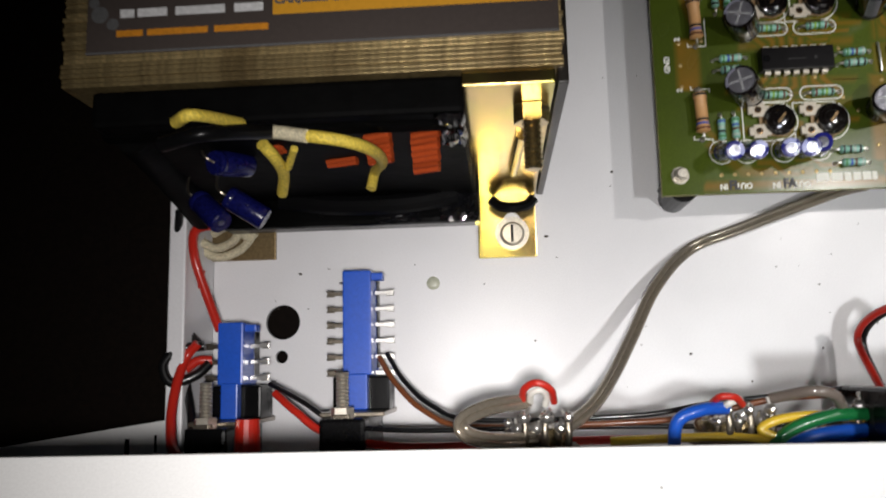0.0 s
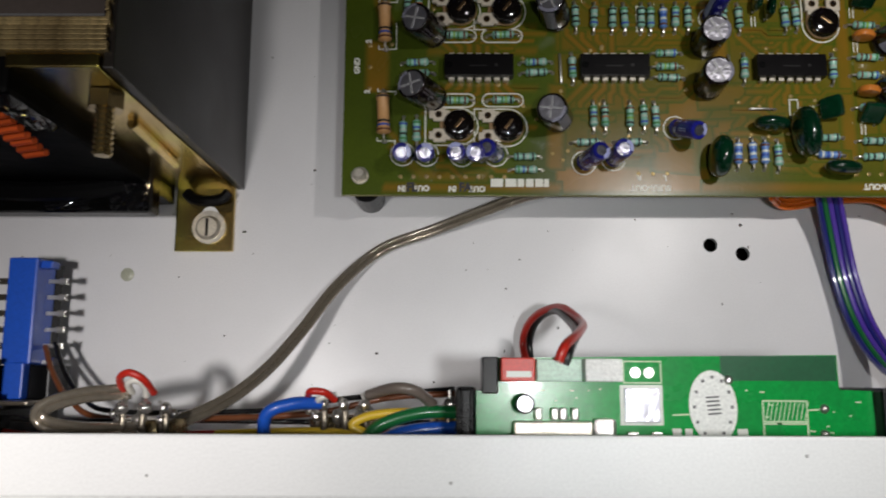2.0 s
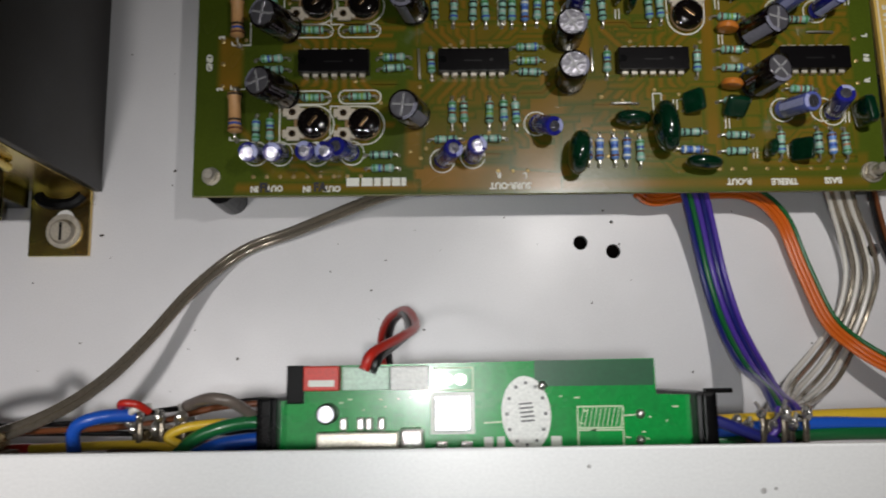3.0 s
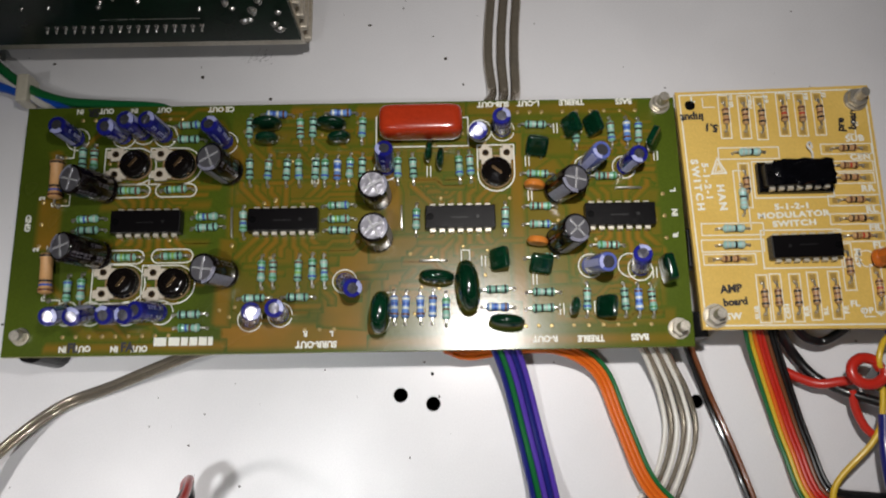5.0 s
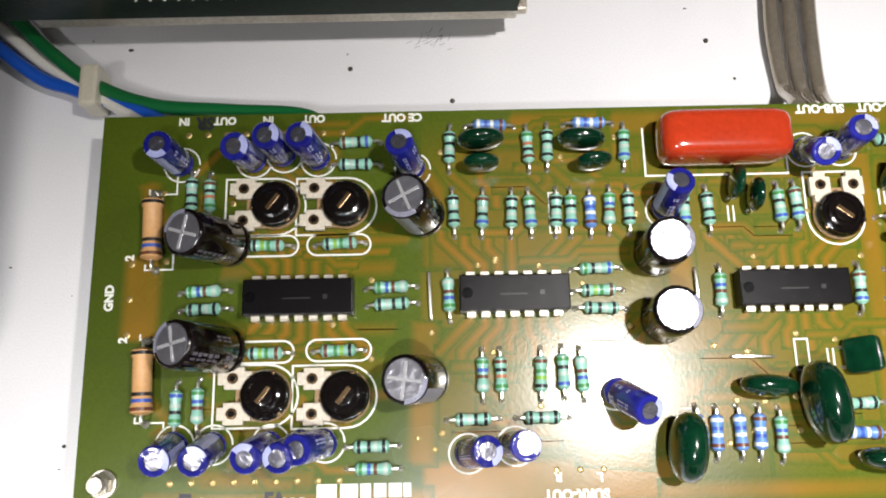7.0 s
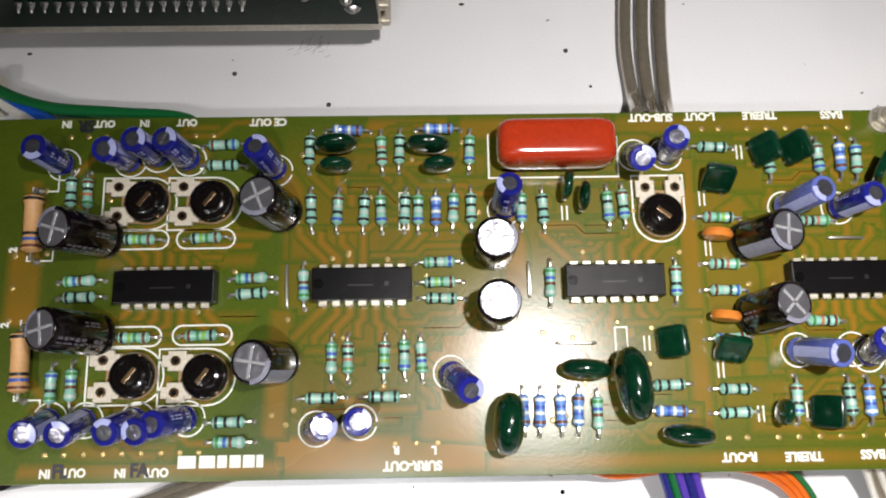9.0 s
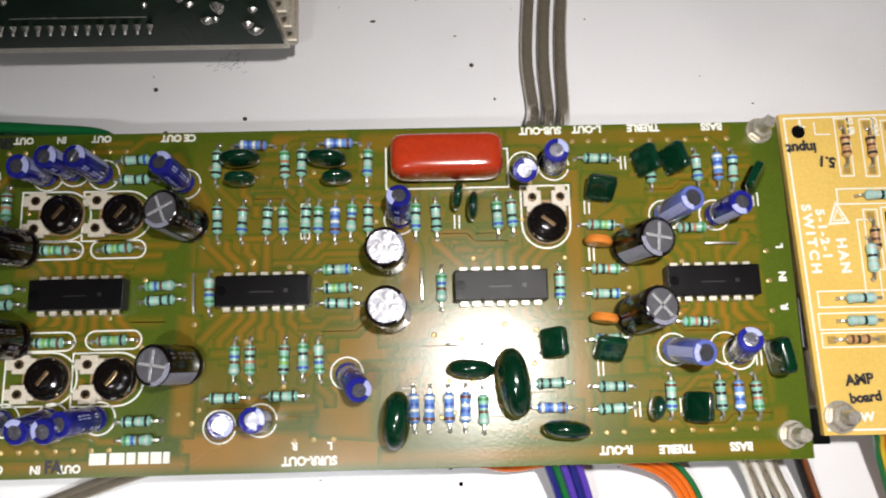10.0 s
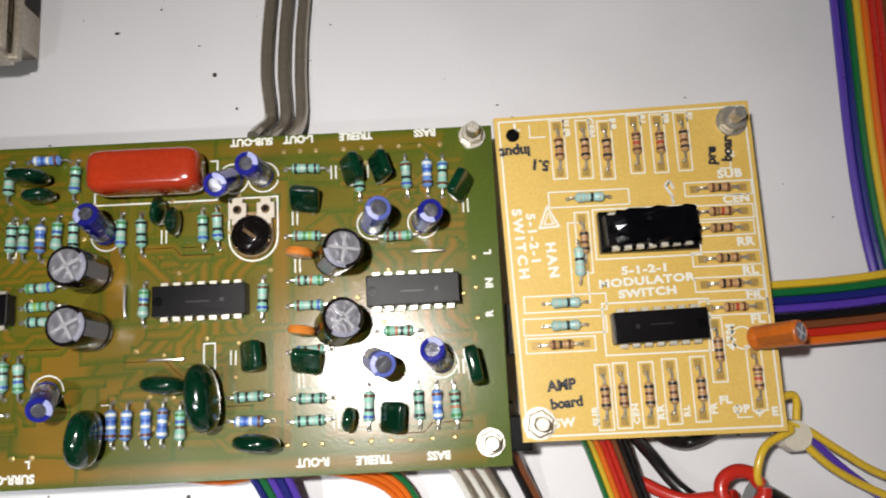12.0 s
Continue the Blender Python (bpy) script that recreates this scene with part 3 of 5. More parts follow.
# ---- the green tone-control board ----
board = thing("amplifier_board", 92, 36, 0, "green lacquered tone control circuit board crowded with components on standoffs", "circuit board")
sub = part("substrate", box(0, -0.2, TOP - 1.6, 187.3, 71.9, TOP - 0.02, 0.08), M_BOARD, board)
part("board_edge", box(-0.05, -0.25, TOP - 1.5, 187.35, 71.95, TOP - 0.25), M_EDGE, board, "pale sawn fibreglass edge")
for x, y in ((5.0, 5.2), (183.2, 4.6), (183.0, 69.6), (5.0, 66.9)):
    part("standoff", lathe([(2.8, 0), (2.8, TOP - 1.7)], 6, None, Matrix.Translation((x, y, 0))), M_BLACK if x < 10 else M_STEEL, board)
    if (x, y) != (5.0, 66.9):
        nut = kit_screw(1.9 if x < 10 else 2.3, 2.2 if x < 10 else 4.5)
        place(nut, board, at(x, y, TOP, 17 + x))
part("rubber_foot", lathe([(4.2, 0), (4.2, TOP - 3)], 18, None, Matrix.Translation((6.5, 2.6, 0))), M_BLACK, board, "black rubber foot")

for x in (37.9, 75.8, 124.8, 168.9):
    place(K_IC, board, at(x, 36.2, TOP - 0.2))

random.seed(11)


def resistors(y, xs, turn, kits, jitter=0.25):
    for x in xs:
        place(random.choice(kits), board, at(x + random.uniform(-jitter, jitter), y + random.uniform(-jitter, jitter), TOP + 1.15, turn + random.uniform(-3, 3) + random.choice((0, 180))))


UP, ALONG = 90, 0
resistors(55.8, (17.5, 20.8), UP, K_RES)
resistors(17.7, (16.8, 20.6), UP, K_RES)
resistors(64.1, (64.9, 79.7, 83.2, 97.4), UP, K_RES)
resistors(51.6, (65.2, 70.6, 76.2, 79.6, 83.9, 86.9, 94.0, 97.5, 107.3, 111.5), UP, K_RES)
resistors(36.5, (64.4, 112.3, 137.4), UP, K_RES)
resistors(22.3, (69.8, 73.2, 79.8, 83.6, 87.3), UP, K_RES)
resistors(51.8, (124.7, 127.9), UP, K_RES)
resistors(61.1, (158.3, 168.5, 176.2), UP, K_RES)
resistors(12.7, (158.8, 168.8, 176.7), UP, K_RES)
resistors(11.0, (120.7,), UP, K_RES)
resistors(51.4, (90.5,), UP, [K_BRES])
resistors(11.6, (106.2, 109.7, 113.3, 116.8), UP, [K_BRES])
resistors(61.3, (172.7,), UP, [K_BRES])
resistors(12.6, (172.8,), UP, [K_BRES])
resistors(68.3, (72.5, 90.9), ALONG, [K_BRES])
resistors(11.1, (134.6,), ALONG, [K_BRES])
for y in (65.5, 61.3):
    resistors(y, (47.5,), ALONG, K_RES)
for y in (46.0, 26.9):
    resistors(y, (31.8, 44.8), ALONG, [K_RES[1]])
for y in (38.1, 34.8):
    resistors(y, (20.9, 54.0), ALONG, K_RES[3:4] + K_RES[:1])
for y in (10.5, 7.0):
    resistors(y, (50.8,), ALONG, K_RES)
for y in (40.7, 36.8, 33.4):
    resistors(y, (91.0,), ALONG, K_RES)
resistors(14.7, (68.2, 79.9), ALONG, K_RES[3:4])
for y in (63.6, 49.1, 39.3, 34.5, 25.1, 15.3, 10.7):
    resistors(y, (147.0,), ALONG, K_RES)
resistors(16.0, (134.5,), ALONG, K_RES)
resistors(47.9, (166.1,), ALONG, K_RES)
resistors(27.8, (165.5,), ALONG, K_RES)
for y in (49.2, 22.2):
    place(K_TANRES, board, at(11.4, y, TOP + 2.6, 92), "large tan resistor")

for x0, y0, x1, y1 in ((60.8, 40.3, 61.1, 32.4), (108.4, 40.2, 108.5, 33.9), (113.7, 24.5, 120.6, 24.4), (169.0, 44.6, 175.6, 44.5)):
    part("wire_link", tube([(x0, y0, TOP - 0.2), (x0, y0, TOP + 0.6), ((x0 + x1) / 2, (y0 + y1) / 2, TOP + 0.9), (x1, y1, TOP + 0.6), (x1, y1, TOP - 0.2)], 0.3, 6, 5), M_TIN, board)


def can(kit, foot, head, turn=0.0, label=""):
    """A can that stands at foot and leans to head."""
    d = Vector((head[0] - foot[0], head[1] - foot[1], head[2] - TOP - 1))
    place(kit, board, at(foot[0], foot[1], TOP + 0.3, 0, d) @ Matrix.Rotation(radians(turn), 4, "Z"), label)


BLUE_CANS = [(15.3, 62.0, 14.4, 62.0, 30.2), (28.7, 62.6, 27.7, 61.4, 30.1), (34.3, 63.5, 33.0, 63.3, 30.2), (40.6, 62.6, 38.8, 63.3, 30.1), (58.1, 60.2, 56.1, 61.7, 30.0),
             (67.0, 9.0, 69.9, 9.5, 29.9), (75.2, 10.1, 75.9, 10.2, 30.3), (92.7, 19.1, 96.1, 15.3, 29.0), (104.0, 51.4, 104.2, 53.7, 30.1), (131.0, 62.6, 130.0, 58.6, 29.2),
             (137.5, 62.7, 136.5, 62.5, 30.3), (171.6, 50.9, 173.4, 50.8, 30.0), (174.0, 21.3, 172.4, 23.2, 29.9)]
for k, (x, y, u, v, w) in enumerate(BLUE_CANS):
    can(K_BLUE, (x, y), (u, v, w), 47 * k, "small blue-sleeved electrolytic capacitor")
for k, (x, y, u, v, w) in enumerate([(16.7, 11.4, 17.1, 8.9, 30.0), (23.4, 11.3, 23.2, 8.8, 30.0), (33.2, 11.2, 31.4, 9.1, 29.8), (38.6, 11.3, 36.7, 9.2, 29.0), (42.6, 11.3, 39.5, 10.3, 29.5)]):
    can(K_BLUE, (x, y), (u, v, w), 70 * k, "small blue-sleeved electrolytic capacitor")
for x, y, u, v, w in ((160.6, 51.1, 163.4, 51.6, 33.0), (160.1, 22.4, 163.3, 20.5, 33.0)):
    can(K_PALE, (x, y), (u, v, w), 120, "pale blue bipolar electrolytic capacitor")
for k, (x, y, u, v, w) in enumerate([(60.1, 51.1, 56.8, 51.8, 31.3), (60.2, 21.6, 56.6, 20.9, 31.2), (101.7, 43.1, 101.3, 43.0, 31.8), (102.1, 31.0, 101.4, 31.3, 31.8), (152.0, 44.1, 156.0, 44.0, 31.0),
                                     (151.9, 29.4, 155.6, 30.3, 31.2), (25.6, 46.5, 20.8, 45.8, 30.8), (25.5, 27.3, 20.0, 27.3, 30.5)]):
    can(K_TALL if x < 30 else K_BLACK, (x, y), (u, v, w), 35 * k, "black electrolytic capacitor with scored silver top")

for x, y in ((33.0, 53.6), (45.8, 53.5), (32.3, 19.4), (46.0, 19.1)):
    place(K_TRIM, board, at(x, y, TOP), "open trimmer with black rotor")
place(K_TRIM, board, at(135.3, 49.6, TOP, -90), "open trimmer with black rotor")

for wide, tall, thick, square, spots in (
        (8.6, 7.5, 3.2, False, ((70.6, 64.3, 3), (88.9, 64.0, -4))),
        (6.6, 6.5, 2.8, False, ((70.6, 60.0, 0), (91.0, 59.9, 5))),
        (6.0, 7.0, 2.2, False, ((116.3, 55.2, 80), (119.5, 52.9, 85))),
        (11.5, 10.5, 5.8, False, ((103.0, 9.4, 84),)),
        (14.0, 11.0, 6.2, False, ((126.4, 16.2, 97),)),
        (9.6, 7.0, 3.8, False, ((118.1, 19.2, -5), (136.6, 6.8, -6))),
        (7.6, 8.6, 2.8, True, ((180.4, 20.2, 100),)),
        (5.0, 6.5, 2.6, False, ((155.0, 10.6, 80),))):
    kit = kit_film(wide, tall, thick, square)
    for x, y, turn in spots:
        place(kit, board, at(x, y, TOP - 0.6, turn), "dark green dipped film capacitor")
# flat ones bent over on their leads: foot, the way they lean, and the turn of their face
K_FLAT = kit_film(6.2, 6.2, 2.0, True)
for x, y, lean, turn in ((132.4, 24.0, (0.62, 0.05, 0.7), 0), (146.4, 54.0, (0.28, 0.50, 0.75), 20), (146.2, 20.0, (0.34, 0.46, 0.75), 28), (160.8, 10.8, (0.65, -0.05, 0.7), 0),
                         (154.6, 62.0, (0.50, 0.14, 0.8), 0), (161.0, 62.2, (0.44, 0.14, 0.84), 0), (181.2, 57.0, (0.10, 0.35, 0.85), 76)):
    across = Matrix.Rotation(radians(math.degrees(math.atan2(lean[1], lean[0])) - 90 + turn), 4, "Z")
    tilt = Matrix.Rotation(-math.atan2(math.hypot(lean[0], lean[1]), lean[2]), 4, "X")
    place(K_FLAT, board, at(x, y, TOP - 0.3) @ across @ tilt, "flat dark green dipped film capacitor bent over on its leads")
for x, y in ((145.6, 45.1), (145.8, 28.9)):
    place(K_CERAMIC, board, at(x, y, TOP - 0.8, -8), "orange disc capacitor")

red = bmesh.new()
bmesh.ops.create_uvsphere(red, u_segments=32, v_segments=20, radius=1)
for v in red.verts:
    c = [math.copysign(abs(q) ** p, q) for q, p in zip(v.co, (0.22, 0.46, 0.60))]
    v.co = Vector((114.2 + c[0] * 11.8, 63.4 + c[1] * 4.6, TOP + 5.2 + c[2] * 4.4))
part("film_capacitor", red, M_REDCAP, board, "large glossy red film capacitor", True)

# copper under the lacquer: pours and tracks, softened by the board they are seen through; two wide pours also tint in
# glare
def copper(parts, layers):
    """One mesh of soft-edged strips; parts: (points, width, cover)."""
    bm = bmesh.new()
    tint = bm.verts.layers.float.new("cover")
    for k, (points, width, cover) in enumerate(parts):
        z = TOP - 0.012 + layers * k
        rim = min(0.5, width * 0.3)
        soft = min(max(0.9, width * 0.1), width * 0.38)
        pts = [Vector((x, min(max(y, width / 2 + 0.5), 71.2 - width / 2) if width < 40 else y, z)) for x, y in points]
        fade = min(1.2, width * 0.5)
        pts = [pts[0] - (pts[1] - pts[0]).normalized() * fade] + pts + [pts[-1] + (pts[-1] - pts[-2]).normalized() * fade]
        rows = []
        for n, q in enumerate(pts):
            d1 = (q - pts[n - 1]).normalized() if n else (pts[1] - q).normalized()
            d2 = (pts[n + 1] - q).normalized() if n < len(pts) - 1 else d1
            d = (d1 + d2).normalized() if (d1 + d2).length > 1e-4 else d1
            side = Vector((-d.y, d.x, 0)) / max(0.6, d.dot(d1))
            row = []
            for offset, value in ((-width / 2 - rim, 0.0), (-width / 2 - rim + 2 * soft, cover), (width / 2 + rim - 2 * soft, cover), (width / 2 + rim, 0.0)):
                v = bm.verts.new(q + side * offset)
                v[tint] = value if 0 < n < len(pts) - 1 else 0.0
                row.append(v)
            rows.append(row)
        for u, w in zip(rows, rows[1:]):
            for n in range(3):
                bm.faces.new((u[n], u[n + 1], w[n + 1], w[n]))
    return bm


def elbow(a, b, first):
    """From pad to pad with one slanting stretch, setting out along x or y."""
    (x0, y0), (x1, y1) = a, b
    dx, dy = x1 - x0, y1 - y0
    slant = min(abs(dx), abs(dy))
    if first == "y":
        lead = (abs(dy) - slant) * 0.5
        sy = math.copysign(1, dy)
        mid = [(x0, y0 + sy * lead), (x1 if abs(dx) <= abs(dy) else x0 + math.copysign(slant, dx), y0 + sy * (lead + slant))]
    else:
        lead = (abs(dx) - slant) * 0.5
        sx = math.copysign(1, dx)
        mid = [(x0 + sx * lead, y0), (x0 + sx * (lead + slant), y1 if abs(dy) <= abs(dx) else y0 + math.copysign(slant, dy))]
    line = [(x0, y0)] + mid + [(x1, y1)]
    return [q for n, q in enumerate(line) if not n or math.dist(q, line[n - 1]) > 0.3]


random.seed(29)
# the first two, board-wide and faint, put the glare's yellowish cast into the tint
POURS = [([(116, 36), (180, 36)], 69, 0.46), ([(60, 36), (118, 36)], 69, 0.38), ([(60, 3.4), (101, 3.2)], 7.5, 0.9), ([(92, 6), (93, 20), (99, 30)], 13, 0.85), ([(104, 17), (121, 18)], 9, 0.6), ([(100, 28), (118, 29)], 7, 0.7), ([(12, 1.4), (60, 1.3)], 3.0, 0.8), ([(100, 1.4), (182, 1.6)], 3.4, 0.75),
         ([(9.4, 44), (9.2, 30)], 7.0, 0.8), ([(9.5, 58), (12, 50)], 4.0, 0.7), ([(77, 70.4), (92, 70.4)], 4.0, 0.85), ([(96, 70), (128, 70.4)], 5.0, 0.7), ([(128, 69.8), (176, 70)], 4.2, 0.6), ([(141, 6), (141, 64)], 4.6, 0.75),
         ([(152, 20), (152, 9), (182, 8)], 5.0, 0.6), ([(150, 52), (158, 40), (158, 20)], 6.5, 0.65), ([(178, 26), (172, 34), (178, 46)], 3.4, 0.5), ([(59, 8), (60, 31)], 5.0, 0.75), ([(55, 66), (62, 56), (62, 42)], 4.5, 0.7), ([(102, 56), (106, 44), (106, 34)], 5.5, 0.8),
         ([(14, 14), (22, 5.5), (40, 5.2)], 3.5, 0.6), ([(24, 41.5), (54, 41.8)], 3.0, 0.55), ([(128, 30), (129, 8)], 4.0, 0.7), ([(118, 44), (132, 43)], 3.2, 0.6), ([(20, 31), (54, 30.6)], 2.4, 0.5), ([(112, 58), (140, 57)], 2.8, 0.6),
         ([(62, 45), (100, 45)], 7.0, 0.55), ([(64, 27), (90, 27)], 6.5, 0.55), ([(66, 62), (100, 61)], 5.0, 0.45), ([(112, 47), (138, 47)], 6.0, 0.5), ([(144, 58), (178, 56)], 6.0, 0.45), ([(146, 14), (178, 15)], 6.0, 0.5), ([(26, 48.5), (54, 48.5)], 3.4, 0.35), ([(26, 24), (52, 24)], 3.4, 0.35), ([(122, 10), (140, 9)], 7.0, 0.6), ([(160, 44), (180, 42)], 5.0, 0.45), ([(160, 28), (180, 28)], 5.0, 0.45)]
TRACKS = []
for ic in (37.9, 75.8, 124.8, 168.9):
    for k in range(7):
        x = ic - 7.62 + 2.54 * k
        away = ic + (k - 3) * random.uniform(4.0, 4.6)
        if random.random() < 0.93:
            TRACKS.append((elbow((x, 40.2), (away, 47.4 + random.uniform(-0.6, 1.2)), "y"), 1.6, 0.95))
        if random.random() < 0.93:
            TRACKS.append((elbow((x, 32.2), (away - 1.0, 26.0 + random.uniform(-1.2, 0.6)), "y"), 1.6, 0.95))
        if k % 2:
            TRACKS.append(([(x, 39.6), (x, 32.8)], 1.5, 0.8))
for row, xs in ((59.4, (64.9, 70.6, 79.7, 83.2, 91, 97.4)), (17.6, (69.8, 73.2, 79.8, 83.6, 87.3)), (56.4, (107.3, 111.5, 124.7, 127.9)), (56.2, (158.3, 168.5, 172.7, 176.2)), (17.2, (106.2, 109.7, 113.3, 116.8, 158.8, 168.8, 172.8, 176.7)), (59.6, (17.5, 20.8, 28.7, 34.3, 40.6)), (14.0, (16.8, 20.6, 28, 36, 43))):
    for x in xs:
        drop = random.choice((-4.5, -6.5, 5.0, 7.0))
        TRACKS.append((elbow((x, row), (x + random.uniform(-7, 7), row + drop), "y"), random.uniform(1.3, 2.0), random.uniform(0.6, 0.95)))
for x0, x1 in ((14, 58), (60, 104), (108, 142), (146, 180)):
    for y in (8.6, 13.4, 18.6, 23.8, 29.2, 43.8, 48.2, 57.0, 60.4, 66.6):
        for _ in range(2):
            u = random.uniform(x0, x1 - 12)
            w = min(x1, u + random.uniform(8, 22))
            v = y + random.uniform(-1.4, 1.4)
            TRACKS.append((elbow((u, v), (w, v + random.choice((-3.4, -1.8, 1.8, 3.4))), "x"), random.choice((1.2, 1.6, 2.2)), random.uniform(0.5, 0.9)))
for k, pour in enumerate(POURS):
    area = part("copper_pour", copper([pour], 0), M_BOARD, board, "orange-brown copper area under the lacquer, the two widest also painting in glare")
    area.location.z += 0.0003 * k * MM
track = tagged(part("copper_track", copper(TRACKS, 0.00015), M_BOARD, board), "fine copper tracks under the lacquer", kind="stuff")
track.location.z += 0.014 * MM

# printed outlines
Z = TOP + 0.07
for x0, x1, y in ((25.9, 37.2, 46.2), (38.8, 50.3, 46.2), (25.7, 36.8, 27.0), (39.0, 50.4, 27.1)):
    r = 1.9
    outline(board, arc(x1 - r, y, r, -90, 90) + arc(x0 + r, y, r, 90, 270), 0.35, Z, True)
for x, y in ((33.0, 53.6), (46.0, 53.5), (32.3, 19.4), (46.0, 19.1)):
    outline(board, [(x, y + 5.4), (x - 9.3, y + 5.4), (x - 9.3, y - 5.4), (x, y - 5.4)] + arc(x, y, 5.4, -88, 88)[1:-1], 0.35, Z, True)
x, y = 135.3, 49.6
outline(board, [(x - 5.2, y), (x - 5.2, y + 8.6), (x + 5.2, y + 8.6), (x + 5.2, y)] + arc(x, y, 5.2, -2, -178)[1:-1], 0.35, Z, True)
for x, y, *_ in BLUE_CANS:
    outline(board, arc(x, y, 3.3, 0, 345, 24), 0.3, Z)
for x, y in ((16.7, 11.4), (23.4, 11.3), (33.2, 11.2), (42.6, 11.3)):
    outline(board, arc(x, y, 3.3, 0, 345, 24), 0.3, Z)
for x, y in ((171.3, 22.4), (160.4, 22.4), (160.8, 51.1)):
    outline(board, arc(x, y, 3.3, 0, 345, 24), 0.3, Z)
outline(board, [(101.2, 67.5), (101.2, 58.1), (127.6, 58.1), (127.6, 66.8), (126.0, 66.8)], 0.35, Z)
outline(board, rect(124.9, 22.0, 127.2, 27.4), 0.3, Z, True)
outline(board, rect(83.0, 47.6, 84.8, 55.2), 0.25, Z, True)
outline(board, rect(103.9, 10.2, 106.0, 15.8), 0.25, Z)
for x, y in ((144.2, 53.2), (152.7, 63.0), (159.6, 62.8), (131.0, 24.2), (145.0, 18.8), (161.4, 11.0), (152.0, 10.4), (178.0, 20.2), (180.8, 54.2), (116.2, 50.6), (144.6, 42.9)):
    outline(board, [(x - 0.5, y - 1.5), (x - 0.5, y + 1.5)], 0.3, Z)
    outline(board, [(x + 0.5, y - 1.5), (x + 0.5, y + 1.5)], 0.3, Z)
for y in (56.4, 42.2, 29.6, 15.2):
    outline(board, [(9.6, y + 1.0), (9.6, y), (14.6, y), (14.6, y + (8 if y > 40 else -1))], 0.3, Z)
pad = to_mesh("solder_pad", lathe([(0.6, 0), (0.3, 0.12)], 8), material("tinned_gold_pad", (0.45, 0.33, 0.13), 0.3, 0.6, 0.2, 900, 0.2))
random.seed(3)
for k in range(9):
    for y in (4.6, 67.9):
        placed("solder_pad", pad, board, at(16.2 + 3.6 * k, y + (0.4 if y < 10 else 0), TOP))
for x in (82, 86, 90, 142, 145.5, 149, 155, 159, 163, 167, 171.5, 176):
    placed("solder_pad", pad, board, at(x, 6.0, TOP))
    if x > 130:
        placed("solder_pad", pad, board, at(x, 68.2, TOP))
for y in (30.0, 36.4, 42.8):
    placed("solder_pad", pad, board, at(182, y, TOP))
    placed("solder_pad", pad, board, at(7.2, y + 0.5, TOP))
for k in range(70):
    placed("solder_pad", pad, board, at(random.uniform(10, 180), random.uniform(8, 66), TOP))

# printed words, upside down to the camera; the maker's name as bars
bars([(41.2, 44.6), (45.2, 48.2), (48.6, 50.4), (50.9, 53.0), (53.4, 55.6), (55.9, 57.2)][::1], 3.3, Z, 2.3, board, M_SILK)
for text, x, y, size in (("IN", 16.6, 1.7, 1.9), ("OUT", 22.0, 1.8, 1.9), ("IN", 30.6, 1.6, 1.9), ("OUT", 37.4, 1.6, 1.9), ("SURR-OUT", 85.2, 2.0, 2.1), ("R", 82.2, 4.9, 1.8), ("L", 89.3, 4.8, 1.8),
                         ("R-OUT", 147.1, 2.5, 2.0), ("TREBLE", 159.4, 2.4, 2.0), ("BASS", 172.6, 2.6, 2.0), ("IN", 15.2, 70.7, 1.8), ("OUT", 22.9, 70.7, 1.8), ("IN", 31.0, 70.7, 1.8), ("OUT", 39.6, 70.8, 1.8),
                         ("CE OUT", 56.2, 70.7, 1.9), ("SUB-OUT", 135.0, 70.8, 2.0), ("L-OUT", 145.2, 70.9, 2.0), ("TREBLE", 157.7, 71.0, 2.0), ("BASS", 172.8, 71.0, 2.0)):
    lettering(text, x, y, Z, size * 1.15, board, M_SILK, 180, 0.95)
for text, x, y in (("L", 184.9, 43.8), ("IN", 184.9, 37.2), ("R", 184.6, 30.7), ("GND", 3.6, 37.2), ("2", 6.8, 44.5), ("2", 6.6, 29.6)):
    lettering(text, x, y, Z, 2.1, board, M_SILK, 90)
for text, x, y in (("FL", 19.4, 1.9), ("FA", 34.1, 1.9), ("SR", 19.2, 70.3)):
    lettering(text, x, y, Z + 0.04, 3.4, board, M_INK, 180 if text == "SR" else 0, 0.9, "marker_writing")

# ---- the yellow switch board beside it ----
yb = thing("switch_board", 216, 39, 0, "yellow phenolic modulator switch board with white printing on standoffs", "circuit board")
YT = 18.3
bm = bmesh.new()
corners = ((187.9, 73.4), (243.9, 74.7), (243.6, 3.8), (189.8, 4.2))
hi = [bm.verts.new((x, y, YT)) for x, y in corners]
lo = [bm.verts.new((x, y, YT - 1.5)) for x, y in corners]
bm.faces.new(hi)
bm.faces.new(lo[::-1])
for k in range(4):
    bm.faces.new((hi[k], lo[k], lo[(k + 1) % 4], hi[(k + 1) % 4]))
part("substrate", bm, M_YBOARD, yb)
for x, y in ((239.6, 70.0), (193.3, 7.8)):
    place(kit_screw(2.7, 4.5), yb, at(x, y, YT, 20))
    part("standoff", lathe([(2.8, 0), (2.8, YT - 1.6)], 6, None, Matrix.Translation((x, y, 0))), M_STEEL, yb)
part("standoff", box(186.2, 2.4, 0, 191.8, 9.6, YT - 1.7, 0.4), M_BLACK, yb)
part("connector", box(188.3, 22.0, 10.5, 191.5, 33.0, YT - 1.8, 0.3), M_BLACK, yb)
part("mounting_hole", lathe([(1.5, YT + 0.01), (1.5, YT + 0.03)], 18, None, Matrix.Translation((191.9, 69.3, 0))), M_BLACK, yb)
